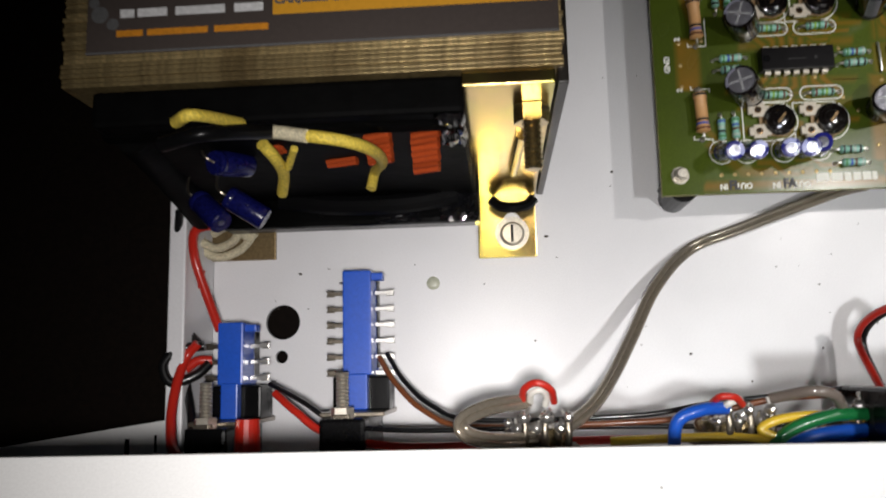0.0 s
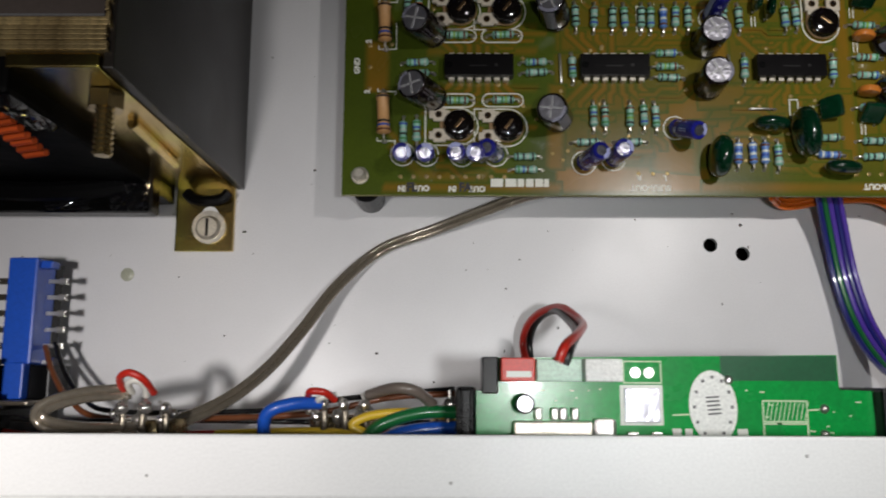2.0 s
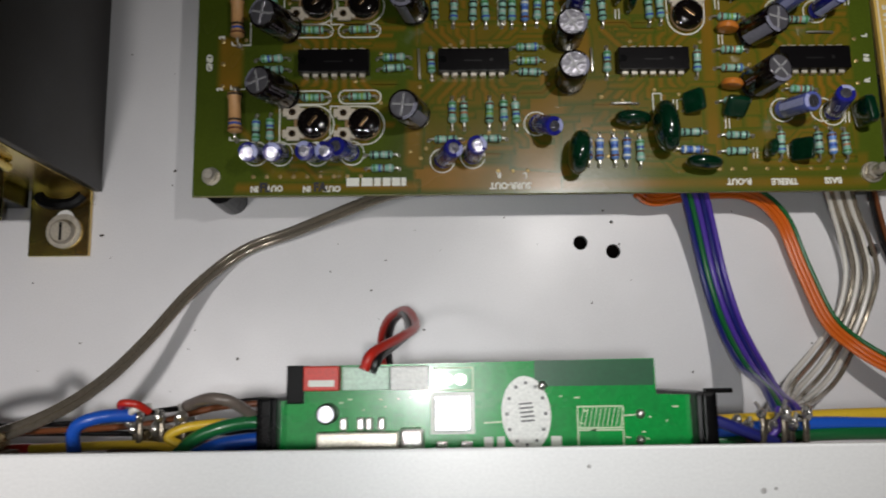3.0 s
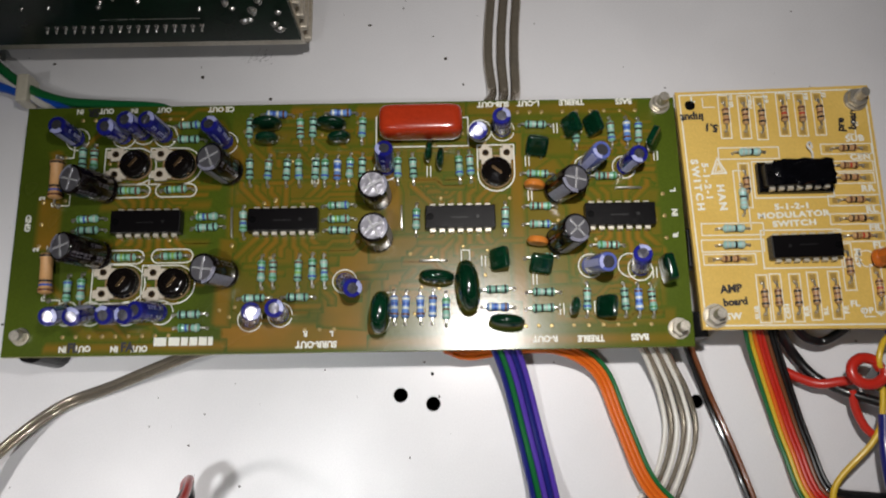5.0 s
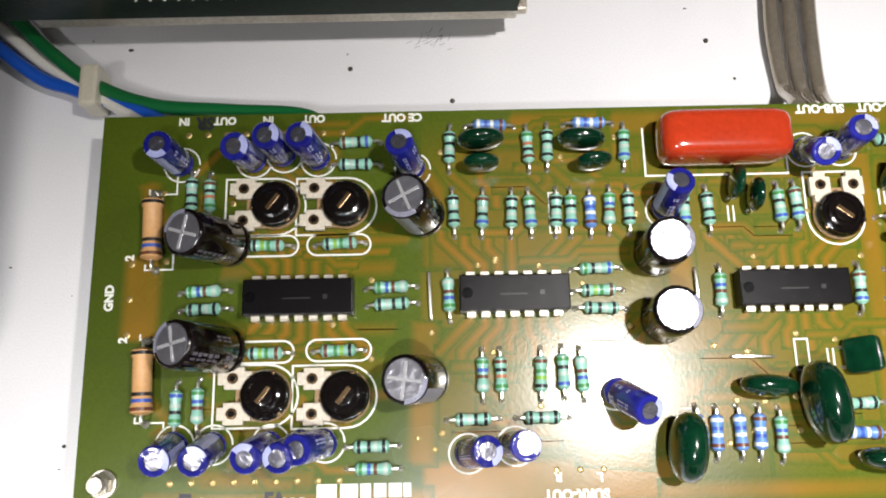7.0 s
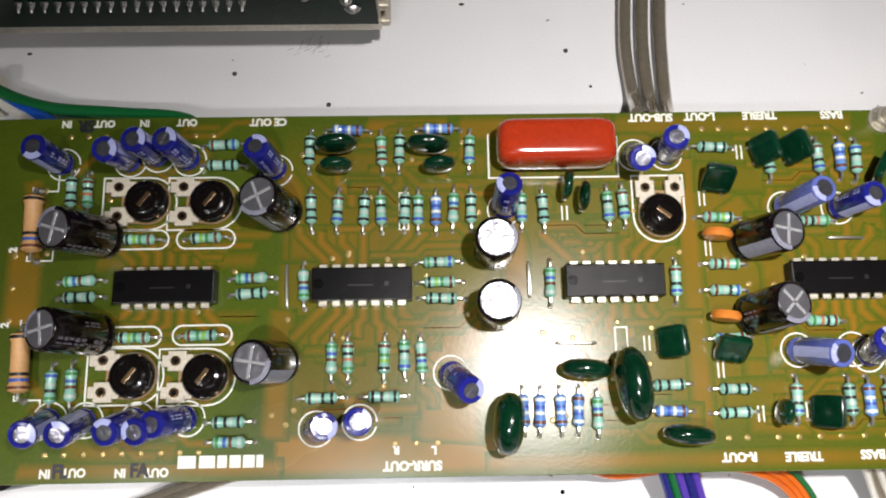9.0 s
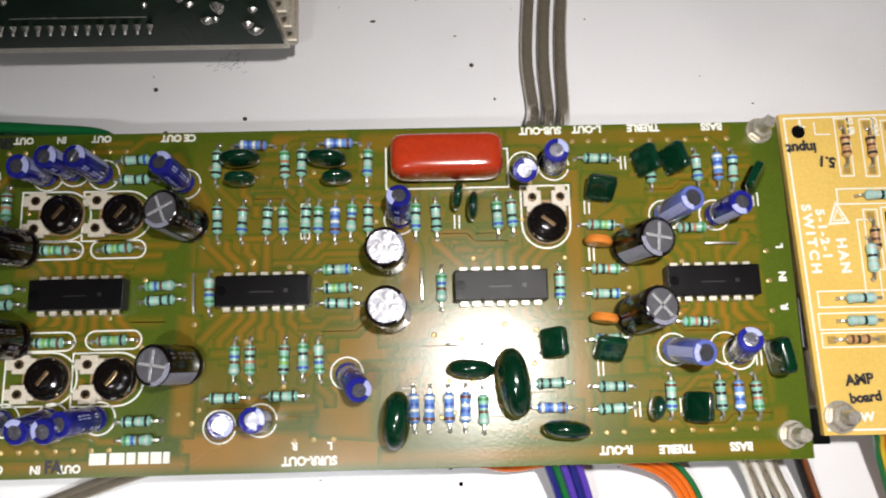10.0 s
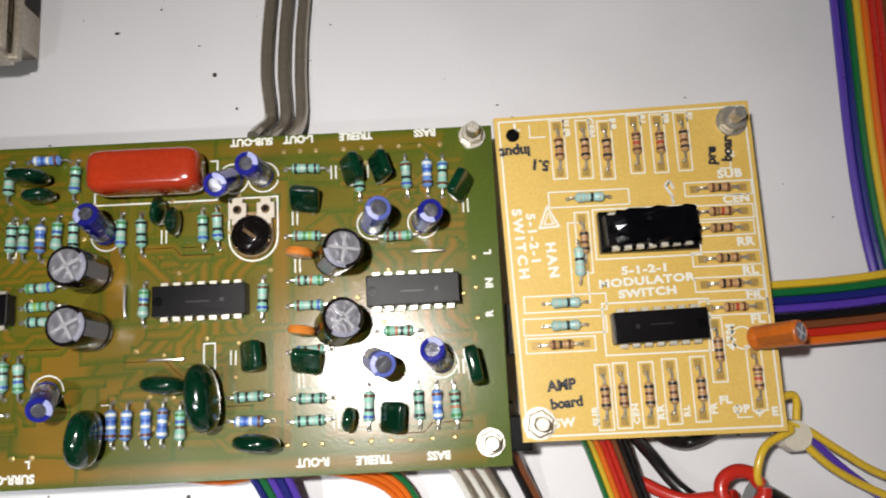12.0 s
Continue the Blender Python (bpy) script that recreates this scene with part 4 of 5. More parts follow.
for x, y in ((218.8, 46.4), (219.1, 26.2)):
    socket = box(x - 10.3, y - 4.4, YT, x + 10.3, y + 4.4, YT + 2.2, 0.2)
    if y > 40:
        part("socket", socket, M_BLACK, yb)
        place(K_IC, yb, at(x, y, YT + 1.6, 2))
        part("tape", crumple((x - 7.2, y - 3.6, YT + 5.62), (16.8, 0.4, 0), (-0.4, 7.6, 0), 0.55, 4), M_GLOSSTAPE, yb, "creased strip of shiny black tape")
    else:
        socket.free()
        place(K_IC, yb, at(x, y, YT - 0.2, 181))
random.seed(21)
YZ = YT + 0.03
SMALL = [(201.6, 65.6, 90), (207.2, 65.4, 90), (211.9, 65.0, 90), (218.4, 66.0, 90), (223.5, 65.9, 90), (228.7, 66.1, 90)]
SMALL += [(235.2, 55.2, 0), (234.9, 50.0, 0), (234.7, 46.4, 0), (235.3, 39.9, 0), (235.2, 34.5, 0), (235.6, 29.5, 0)]
SMALL += [(207.0, 12.4, 90), (210.7, 12.6, 90), (216.0, 12.5, 90), (220.9, 12.9, 90), (226.7, 13.1, 90)]
SMALL += [(198.9, 23.5, 0), (205.4, 44.8, 90), (231.1, 20.9, 90), (238.5, 14.8, 90)]
for x, y, turn in SMALL:
    place(random.choice(K_SAND), yb, at(x, y, YT + 1.0, turn + random.choice((0, 180))))
    a, b = (7.2, 1.5) if turn == 0 else (1.5, 7.2)
    outline(yb, rect(x - a, y - b, x + a, y + b) if turn == 0 else rect(x - 1.5, y - 6.6, x + 1.5, y + 6.6), 0.3, YZ, True)
for x, y, turn in ((207.3, 54.4, 0), (204.0, 40.6, 90), (200.5, 32.1, 0), (200.1, 27.4, 0)):
    place(K_CYAN, yb, at(x, y, YT + 1.1, turn))
    outline(yb, rect(x - 8.6, y - 1.7, x + 8.6, y + 1.7) if turn == 0 else rect(x - 1.7, y - 8.6, x + 1.7, y + 8.6), 0.3, YZ, True)
ypad = to_mesh("pad", box(-0.9, -0.8, 0, 0.9, 0.8, 0.04), material("pale_copper_pad", (0.50, 0.33, 0.10), 0.3, 0.3, 0.2, 600))
for x, y, turn in SMALL:
    for e in (-5.2, 5.2):
        placed("pad", ypad, yb, at(x + (e if turn == 0 else 0), y + (e if turn else 0), YT, turn))
for x, y in ((218.8, 46.4), (219.1, 26.2)):
    outline(yb, rect(x - 11.0, y - 5.4, x + 11.2, y + 5.4), 0.35, YZ, True)
inset = [(189.0, 72.4), (242.8, 73.5), (242.6, 4.9), (190.8, 5.2)]
outline(yb, inset, 0.4, YZ, True)
outline(yb, [(196.3, 48.4), (200.4, 48.6), (198.2, 53.0)], 0.5, YZ, True)
outline(yb, [(197.3, 49.1), (199.4, 49.2), (198.3, 51.6)], 0.3, YZ, True)
outline(yb, arc(236.6, 23.1, 2.3, 0, 345, 22), 0.35, YZ)
outline(yb, [(195.6, 71.5), (195.6, 68.6), (199.0, 68.6)], 0.3, YZ)
outline(yb, [(238.5, 62.5), (238.5, 59.6), (236.0, 59.6)], 0.3, YZ)
outline(yb, [(233.8, 9.6), (233.8, 7.0), (236.8, 7.0)], 0.3, YZ)
for text, x, y, size, turn in (("5-1-2-1", 217.8, 38.4, 2.1, 2), ("MODULATOR", 217.9, 36.0, 2.1, 2), ("SWITCH", 217.9, 33.5, 2.1, 2), ("SWITCH", 191.9, 45.2, 2.5, -87), ("5-1-2-1", 194.7, 46.2, 2.3, -87), ("HAN", 198.4, 41.4, 2.5, -87),
                               ("SUB", 238.0, 58.3, 2.3, 2), ("CEN", 238.8, 52.7, 2.2, 2), ("RR", 239.6, 43.3, 2.3, 2), ("RL", 239.9, 37.1, 2.3, 2), ("FR", 240.0, 31.9, 2.3, 2), ("FL", 240.2, 26.8, 2.3, 2), ("47M", 234.3, 23.4, 2.3, 90),
                               ("FL", 231.6, 10.6, 2.0, 2), ("OP", 234.6, 8.6, 2.0, 2), ("+", 238.2, 7.6, 2.4, 0), ("E", 241.4, 7.8, 2.2, 0), ("SW", 198.4, 7.6, 2.2, 2),
                               ("SUB", 203.6, 70.4, 1.7, -88), ("CEN", 209.0, 70.2, 1.7, -88), ("RR", 213.8, 70.8, 1.7, -88), ("RL", 220.3, 71.4, 1.7, -88), ("FR", 225.4, 71.4, 1.7, -88), ("FL", 230.6, 71.6, 1.7, -88),
                               ("SUB", 204.9, 8.6, 1.6, 92), ("CEN", 213.2, 8.8, 1.6, 92), ("RR", 218.4, 8.8, 1.6, 92), ("RL", 223.6, 8.8, 1.6, 92), ("FR", 229.2, 9.0, 1.6, 92), ("L", 192.8, 71.0, 2.2, 2), ("IP", 238.8, 63.0, 2.0, 92)):
    wide = 1.45 if x < 193 and turn < 0 else 1.3 if x < 200 and turn < 0 else 1.12
    lettering(text, x, y, YZ, size * 1.1, yb, M_SILK, turn, 1.3 if 217 < x < 218.5 else 1.12, "lettering", wide)
for text, x, y, size, turn in (("AMP", 198.4, 15.2, 3.0, 4), ("board", 199.2, 11.6, 2.8, 4), ("input", 192.2, 65.5, 3.2, 182), ("5.1", 197.4, 62.4, 3.2, 172), ("pre", 234.5, 62.6, 3.0, 84), ("board", 238.2, 64.6, 3.0, 84)):
    lettering(text, x, y, YZ + 0.05, size, yb, M_INK, turn, 1.0, "marker_writing")
orange_can = kit_can(material("orange_sleeve", (0.55, 0.13, 0.012), 0.3, 0, 0.15, 200, 0.4, 0.1), "electrolytic_capacitor", 2.5, 10.5, M_FIRE, 0.8)
place(orange_can, yb, at(238.4, 22.8, YT + 1.0, 0, (0.60, 0.03, 0.80)) @ Matrix.Rotation(2.0, 4, "Z"), "orange electrolytic capacitor leaning over the edge")
part("wire_link", tube([(225.3, 52.4, YT), (224.6, 54.0, YT + 1.5), (223.4, 55.8, YT + 1.8), (224.6, 57.0, YT + 1.0), (225.6, 55.6, YT)], 0.32, 6, 5), M_WHITEPLUG, yb)

# ---- the mains transformer ----
tr = thing("transformer", -80, 40, 0, "mains transformer with laminated core and taped black coil", "transformer")
CX0, CX1, CY0, CY1, CZ = -127.0, -32.4, 8.4, 82.0, 97.0
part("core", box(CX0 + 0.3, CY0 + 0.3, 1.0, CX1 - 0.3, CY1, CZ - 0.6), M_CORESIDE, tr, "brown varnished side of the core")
sheet = to_mesh("lamination", box(CX0, -0.42, 4.0, CX1, 0.42, CZ, 0.12), M_CORE)
for k in range(78):
    y = CY0 + 0.45 + k * 0.94
    placed("lamination", sheet, tr, at(random.uniform(-0.35, 0.35), y, random.uniform(-0.25, 0.12)))
bracket = box(-51.2, 5.4, 0.4, -34.0, 8.2, 96.0, 0.3)
box(-51.2, -13.4, 0.0, -34.0, 8.2, 1.6, 0.3, bracket)
part("mounting_bracket", bracket, M_ZINC, tr, "yellow zinc-plated angle bracket")
part("mounting_bracket", box(-135, -11.6, 0.0, -112.6, 8.2, 1.6, 0.3, box(-127, 5.6, 0.4, -118, 8.2, 60, 0.3)), material("dull_zinc", (0.25, 0.18, 0.09), 0.4, 0.8, 0.2, 300, 0.1), tr, "dull brown zinc-plated angle bracket")
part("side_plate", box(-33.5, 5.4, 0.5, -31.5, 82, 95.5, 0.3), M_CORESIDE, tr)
M_BOLT = material("yellow_passivated_steel", (0.42, 0.32, 0.15), 0.22, 0.95, 0.2, 300, 0.2)
bolt = lathe([(3.6, 0), (3.6, 3.4)], 6, None, Matrix.Translation((-38.0, 5.2, 83)) @ Matrix.Rotation(math.pi / 2, 4, "X"))
part("bolt_head", bolt, M_BOLT, tr)
part("bolt_thread", lathe([(2.0 - 0.4 * (k % 2), k * 0.55) for k in range(18)], 14, None, Matrix.Translation((-38.0, 1.8, 83)) @ Matrix.Rotation(math.pi / 2, 4, "X")), M_BOLT, tr, "", True)
part("bolt_sleeve", rod((-39.5, 4.6, 66), (-41, 4.2, 34), 1.2, 14), M_ZINC, tr)
part("rubber_grommet", tube([(-47.0, 3.2, 6), (-44.6, 1.2, 6.6), (-40.6, 0.4, 7.4), (-36.6, 1.2, 6.6), (-34.6, 3.2, 6)], 1.6, 8, 5), M_BLACK, tr)
part("washer", lathe([(5.0, 1.6), (5.0, 2.3)], 22, None, Matrix.Translation((-41.1, -6.3, 0))), M_STEEL, tr)
screw = lathe([(3.6, 2.3), (3.6, 3.0), (2.9, 4.0)], 20, None, Matrix.Translation((-41.1, -6.6, 0)))
part("screw", screw, M_STEEL, tr)
part("screw_slot", box(-41.6, -9.2, 3.99, -40.8, -4.0, 4.03), M_BLACK, tr)
part("slot_hole", lathe([(2.6, 1.6), (2.6, 1.64)], 18, None, Matrix.Translation((-41.1, -2.6, 0))), M_WHITE, tr)
part("coil_skirt", box(-119, 0.6, 1.0, -52, 8.0, 17.6, 0.6), M_TAPE, tr)
part("coil_flange", box(-121, -6.6, 17.5, -50.0, 8.0, 25.5, 1.4), M_TAPE, tr, "glossy black taped coil flange")
part("coil", box(-122, 1.0, 24.5, -50.8, 8.2, 95, 1.0), M_COIL, tr, "black taped winding")
part("coil_top_fold", tube([(-122, 3.5, 88), (-90, 3.2, 89), (-51.5, 3.2, 88)], 3.6, 10, 6), M_TAPE, tr)
part("varnished_lead", tube([(-104, 1.0, 27), (-88, -1.4, 28), (-70, -1.4, 28), (-56, 0.6, 27)], 2.7, 10, 8, None, 0.7), M_BLACK, tr)
for top, foot, w, n in (((-59.0, 0.6, 85.0), (-60.7, -2.2, 63.6), 5.6, 7), ((-68.6, 0.6, 85.0), (-70.4, -0.6, 67.0), 5.4, 6), ((-79.5, 0.9, 66.5), (-79.7, 0.4, 63.0), 7.0, 2), ((-92.0, 0.9, 78), (-92.2, 0.9, 73), 4.4, 3)):
    turn = to_mesh("copper_turn", rod((-w / 2, 0, -1.1), (w / 2, 0, 1.1), 0.85, 8), M_COPPER, True)
    for k in range(n):
        f = (k + 0.5) / n
        placed("copper_turn", turn, tr, at(*[a + (b - a) * f + random.uniform(-0.12, 0.12) for a, b in zip(top, foot)]))
for pts, mat, r in (([(-86.9, -1.0, 94.1), (-80.0, -3.0, 97.2), (-73.3, -4.0, 96.4), (-69.0, -4.0, 89.3), (-69.3, -2.0, 73.2), (-72.8, -1.0, 60.8), (-73.7, -5.0, 61.3)], M_BRAID, 1.2),
                    ([(-92.2, 0.0, 83.4), (-90.7, -2.0, 78.9), (-91.5, -3.0, 69.7), (-94.3, -5.0, 60.5)], M_BRAID, 1.3),
                    ([(-85.9, -1.0, 82.2), (-89.1, -3.0, 75.1)], M_BRAID, 0.8),
                    ([(-98.5, -4.0, 111.1), (-94.2, -4.0, 114.4), (-91.1, -1.0, 100.1)], M_BRAID, 1.05)):
    part("braided_sleeve", tube(pts, r, 10, 8), mat, tr, "yellow braided fibreglass sleeve", True)
part("braided_sleeve", tube([(-86.5, -1.4, 95.5), (-82.9, -2.4, 96.8), (-79.5, -3.4, 98.2)], 1.3, 10, 6), M_PALEBRAID, tr, "pale braided fibreglass sleeve", True)
part("black_sleeve", tube([(-103.3, -6.0, 105.5), (-94.5, -5.0, 107.5), (-86.3, -1.2, 94.8)], 1.4, 10, 8), M_BLACK, tr, "", True)
part("taped_lead", tube([(-119, 3, 84), (-122, 2, 62), (-124, 0, 44), (-125, -3, 28)], 4.0, 12, 8), M_COIL, tr, "black taped lead bundle", True)

M_WRAP = material("clear_glossy_wrap", (0.010, 0.010, 0.012), 0.1, 0, 0.2, 300, 0.1, 1.0, shine=0.8)
for corner, along, across, deep in (((-56.5, 0.9, 74), (5.6, 0, 0), (0, 0, 20), 1.5), ((-61, -6.2, 25.6), (10.6, 0, 0), (0, 9.4, 0), 1.3), ((-78, -6.4, 25.6), (12, 0, 0), (0, 4.0, 0), 0.6)):
    part("tape_wrap", crumple(corner, along, across, deep, int(corner[2])), M_WRAP, tr, "creased shiny wrap on the coil")

card = thing("printed_card", -78, 42, CZ, "dark printed business card with yellow band taped on the transformer core", "card")
LZ = CZ + 0.25
part("card", box(-122.3, 14.6, CZ + 0.02, -33.0, 68, LZ, 0.05), M_CARD, card)
part("yellow_band", box(-86.2, 20.8, LZ, -34.0, 26.8, LZ + 0.03), M_CARDY, card)
bars([(-122.3, -33.0)], 14.9, LZ + 0.03, 0.4, card, CARDINK["grey"])
bars([(-115.8, -113.0), (-112.4, -106.6), (-105.0, -95.4), (-93.6, -88.0)], 22.6, LZ + 0.05, 1.7, card, CARDINK["white"])
bars([(-116.4, -111.2), (-110.4, -98.6), (-97.4, -87.0)], 18.6, LZ + 0.05, 1.3, card, CARDINK["orange"])
lettering("Cell:", -79.0, 29.6, LZ + 0.05, 3.0, card, CARDINK["white"])
bars([(-73.6, -66.4), (-65.6, -57.4), (-55.2, -48.0), (-47.0, -38.4)], 29.6, LZ + 0.05, 2.0, card, CARDINK["white"])
lettering("CAR,", -83.4, 23.7, LZ + 0.06, 2.3, card, CARDINK["grey"])
bars([(-80.6, -75.6), (-74.8, -71.4), (-70.4, -65.6), (-64.8, -59.8)], 23.7, LZ + 0.06, 1.5, card, CARDINK["grey"])
lettering("BUS,", -56.8, 23.7, LZ + 0.06, 2.3, card, CARDINK["grey"])
lettering("TRAVELLER,", -47.6, 23.7, LZ + 0.06, 2.3, card, CARDINK["grey"])
lettering("VAN", -38.4, 23.7, LZ + 0.06, 2.3, card, CARDINK["grey"])
bars([(-84, -74), (-72, -60)], 34.0, LZ + 0.05, 1.8, card, CARDINK["orange"])
random.seed(5)
for k, colour in enumerate(("red", "red", "orange", "orange", "yellow", "green", "green", "cyan", "cyan", "blue", "blue", "violet", "violet", "violet", "pink", "pink")):
    x = -120.4 + 2.05 * k
    part("equaliser_bar", box(x, 26.4 if k > 4 else 27.6, LZ, x + 1.75, 32 + random.uniform(0, 9), LZ + 0.03), CARDINK[colour], card)
for x, y, r in ((-119.8, 22.6, 1.7), (-117.2, 20.6, 1.2), (-121.0, 25.0, 1.0)):
    part("bubble", lathe([(r, LZ), (r, LZ + 0.03)], 16, None, Matrix.Translation((x, y, 0))), CARDINK["grey"], card)

# blue capacitors taped to the transformer's foot
for a, b in (((-106.6, -5.6, 62.0), (-98.5, -10.8, 60.0)), ((-114.2, -5.6, 60.0), (-110.2, -9.4, 62.0)), ((-104.0, -2.0, 78.0), (-101.0, -1.0, 72.0))):
    cap = thing("wired_capacitor", a[0], a[1], a[2], "blue electrolytic capacitor hanging on leads at the transformer", "capacitor", "wired capacitors")
    d = Vector(b) - Vector(a)
    big = kit_can(M_NAVYCAN, "sleeve", 2.7, 10, M_NAVYCAN, 0.3)
    place(big, cap, at(*a, 0, d))
    part("lead", tube([a, (a[0] - 1.5, a[1] + 1, a[2] + 1), (a[0] - 3, a[1] + 3, a[2] - 1), (a[0] - 3.5, a[1] + 6, a[2] - 3)], 0.3, 6, 6), M_DARKNICKEL, cap)
loom = thing("braided_loom", -125, -8, 2, "pale braided sleeves wound round the transformer foot", "cable sleeve")
for pts in ([(-133.6, -4.3, 8.0), (-132.2, -9.4, 7.0), (-127.6, -11.2, 7.0), (-121.1, -9.2, 8.0), (-116.3, -4.6, 10.0)], [(-132.1, -7.2, 10.0), (-127.6, -9.0, 10.0), (-121.8, -7.1, 12.0), (-119.6, -3.6, 14.0)], [(-128.0, -5.0, 12.0), (-123.0, -3.6, 14.0), (-118.3, -6.2, 9.0)]):
    part("sleeve", tube(pts, 1.3, 8, 8), M_PALEBRAID, loom, "", True)

# ---- push switches behind the front panel ----
def switch(x0, x1, y0, y1, pins, step, tail):
    sw = thing("push_switch", (x0 + x1) / 2, y0, 14, "blue plastic push switch with tinned solder pins", "switch", "push switches")
    part("body", box(x0, y0, 9, x1, y1, 22, 0.5), M_SWITCH, sw)
    part("end_lug", box(x1 - 0.5, y1 - 2.6, 16, x1 + 3.0, y1 - 0.6, 20, 0.4), M_SWITCH, sw)
    part("side_base", box(x0 - 0.8, y0 + 2, 7.5, x1 + 0.3, y1 - 0.5, 12, 0.3), M_BLACK, sw)
    for k in range(pins):
        y = y1 - tail - step * k
        for s, x in ((-1, x0), (1, x1)):
            pin = box(min(x + s * 0.2, x + s * 5.4), y - 0.55, 15.6, max(x + s * 0.2, x + s * 5.4), y + 0.55, 16.1, 0.12)
            box(min(x + s * 3.4, x + s * 5.6), y - 0.85, 15.2, max(x + s * 3.4, x + s * 5.6), y - 0.4, 16.5, 0.15, pin)
            box(min(x + s * 3.4, x + s * 5.6), y + 0.4, 15.2, max(x + s * 3.4, x + s * 5.6), y + 0.85, 16.5, 0.15, pin)
            part("pin", pin, M_TIN if s > 0 else M_DARKNICKEL, sw)
    cx = (x0 + x1) / 2
    part("frame", box(x0 - 3.2, y0 - 9.4, 8, x1 + 4.4, y0 - 0.2, 19.6, 0.6), M_BLACK, sw, "dark stamped switch frame")
    part("plunger", box(x0 + 1.4, y0 - 9, 19.6, x1 - 1, y0 + 0.5, 23, 0.4), M_SWITCH, sw)
    part("frame_flange", box(x0 - 4.4, y0 - 10.4, 6, x1 + 4.6, y0 - 9.2, 30.6, 0.3), M_DARKNICKEL, sw)
    part("panel_block", box(x0 - 3.4, -69.4, 4, x1 + 0.4, y0 - 10.4, 36, 1.0), M_BLACK, sw, "black plastic button housing")
    bolt = lathe([(1.7 - 0.3 * (k % 2), k * 0.45) for k in range(24)], 12, None, Matrix.Translation((cx - 1.2, y0 - 9.4, 36)) @ Matrix.Rotation(-math.pi / 2, 4, "X"))
    part("screw", bolt, M_STEEL, sw)
    part("nut", lathe([(2.9, 0), (2.9, 2.6)], 6, None, Matrix.Translation((cx - 1.2, y0 - 10.4, 36)) @ Matrix.Rotation(-math.pi / 2, 4, "X")), M_STEEL, sw)
    part("support", box(cx - 3, y0 - 10.3, 20, cx + 1, y0 - 9.3, 40, 0.2), M_DARKNICKEL, sw)
    return sw


switch(-122.7, -115.6, -48.6, -31.6, 3, 4.4, 6.4)
switch(-88.2, -80.4, -46.8, -18.4, 6, 4.4, 5.8)

# ---- rotary controls on the front panel ----
M_WAFER = material("brown_phenolic", (0.10, 0.05, 0.02), 0.5)
M_POTCASE = material("gilt_nickel", (0.30, 0.23, 0.12), 0.25, 0.9, 0.25, 300, 0.2, 0, (0.20, 0.16, 0.10), 0.6, 150)


def rotary(x, y, z):
    pot = thing("rotary_control", x, y, z, "small gilt-cased volume control with soldered lugs behind the front panel", "potentiometer", "rotary controls")
    turn = Matrix.Translation((x, y, z)) @ Matrix.Rotation(-math.pi / 2, 4, "X")
    part("case", lathe([(7.4, -9), (7.6, -8.4), (7.6, -5.2), (7.0, -4.4), (5, -4.1)], 26, None, turn), M_POTCASE, pot, "", True)
    part("wafer", box(x - 9.2, y - 9.6, z - 3, x + 9.2, y - 8.2, z + 12, 0.4), M_WAFER, pot)
    dice = random.Random(int(x * 7))
    for row, (dy, dz) in enumerate(((-3.2, 7.5), (-0.6, 10.5))):
        for k in (-1, 0, 1):
            u = x + 4.6 * k + row * 1.6
            part("lug", tube([(u, y - 8.3, z + dz), (u + dice.uniform(-0.4, 0.4), y - 5, z + dz + 0.9), (u, y + dy, z + dz + 0.4)], 0.75, 8, 4, None, 0.5), M_DARKNICKEL, pot, "", True)
            m = Matrix.Translation((u + dice.uniform(-0.4, 0.4), y + dy - 1.0, z + dz + 0.5)) @ Matrix.Diagonal((dice.uniform(0.8, 1.3), dice.uniform(0.8, 1.5), dice.uniform(0.8, 1.4), 1))
            part("solder", lathe([(1.3, 0), (1.35, 0.5), (0.9, 1.2), (0.35, 1.7)], 10, None, m), M_SOLDER, pot, "", True)
            stub = Vector((u, y + dy - 0.8, z + dz + 0.9))
            part("wire_end", rod(stub, stub + Vector((dice.uniform(-1.6, 1.6), dice.uniform(0.8, 2.8), dice.uniform(0.2, 2.0))), 0.4, 7), M_TIN, pot)
    for k in (-6.6, 6.6):
        part("solder", lathe([(1.1, 0), (0.8, 0.8), (0.3, 1.1)], 9, None, Matrix.Translation((x + k, y - 3.0, z + 6.8))), M_SOLDER, pot, "", True)
    return pot


for x, y in ((-38.0, -55.0), (5.5, -54.2), (33.0, -54.0), (136.0, -55.2), (214, -55)):
    rotary(x, y, 46)

# ---- the player module on the front panel ----
mod = thing("player_module", 75, -60, 60, "green player module circuit board with oval sticker and black side brackets", "circuit board")
MZ = 73.0
shape = bmesh.new()
outline = ((36.5, -46.0), (106.5, -45.2), (106.6, -52.0), (113.0, -52.2), (113.6, -69.4), (33.0, -69.4), (33.4, -52.4), (36.6, -52.4))
hi = [shape.verts.new((x, y, MZ)) for x, y in outline]
lo = [shape.verts.new((x, y, MZ - 1.5)) for x, y in outline]
shape.faces.new(hi)
shape.faces.new(lo[::-1])
for k in range(8):
    shape.faces.new((hi[k], lo[k], lo[(k + 1) % 8], hi[(k + 1) % 8]))
part("substrate", shape, M_MODULE, mod)
part("bare_area", box(83.4, -50.3, MZ, 106.3, -45.4, MZ + 0.05), M_MODDARK, mod, "darker green unprinted area")
part("connector_base", box(36.2, -53.0, MZ - 8, 39.4, -45.8, MZ + 1.2, 0.3), M_BLACK, mod)
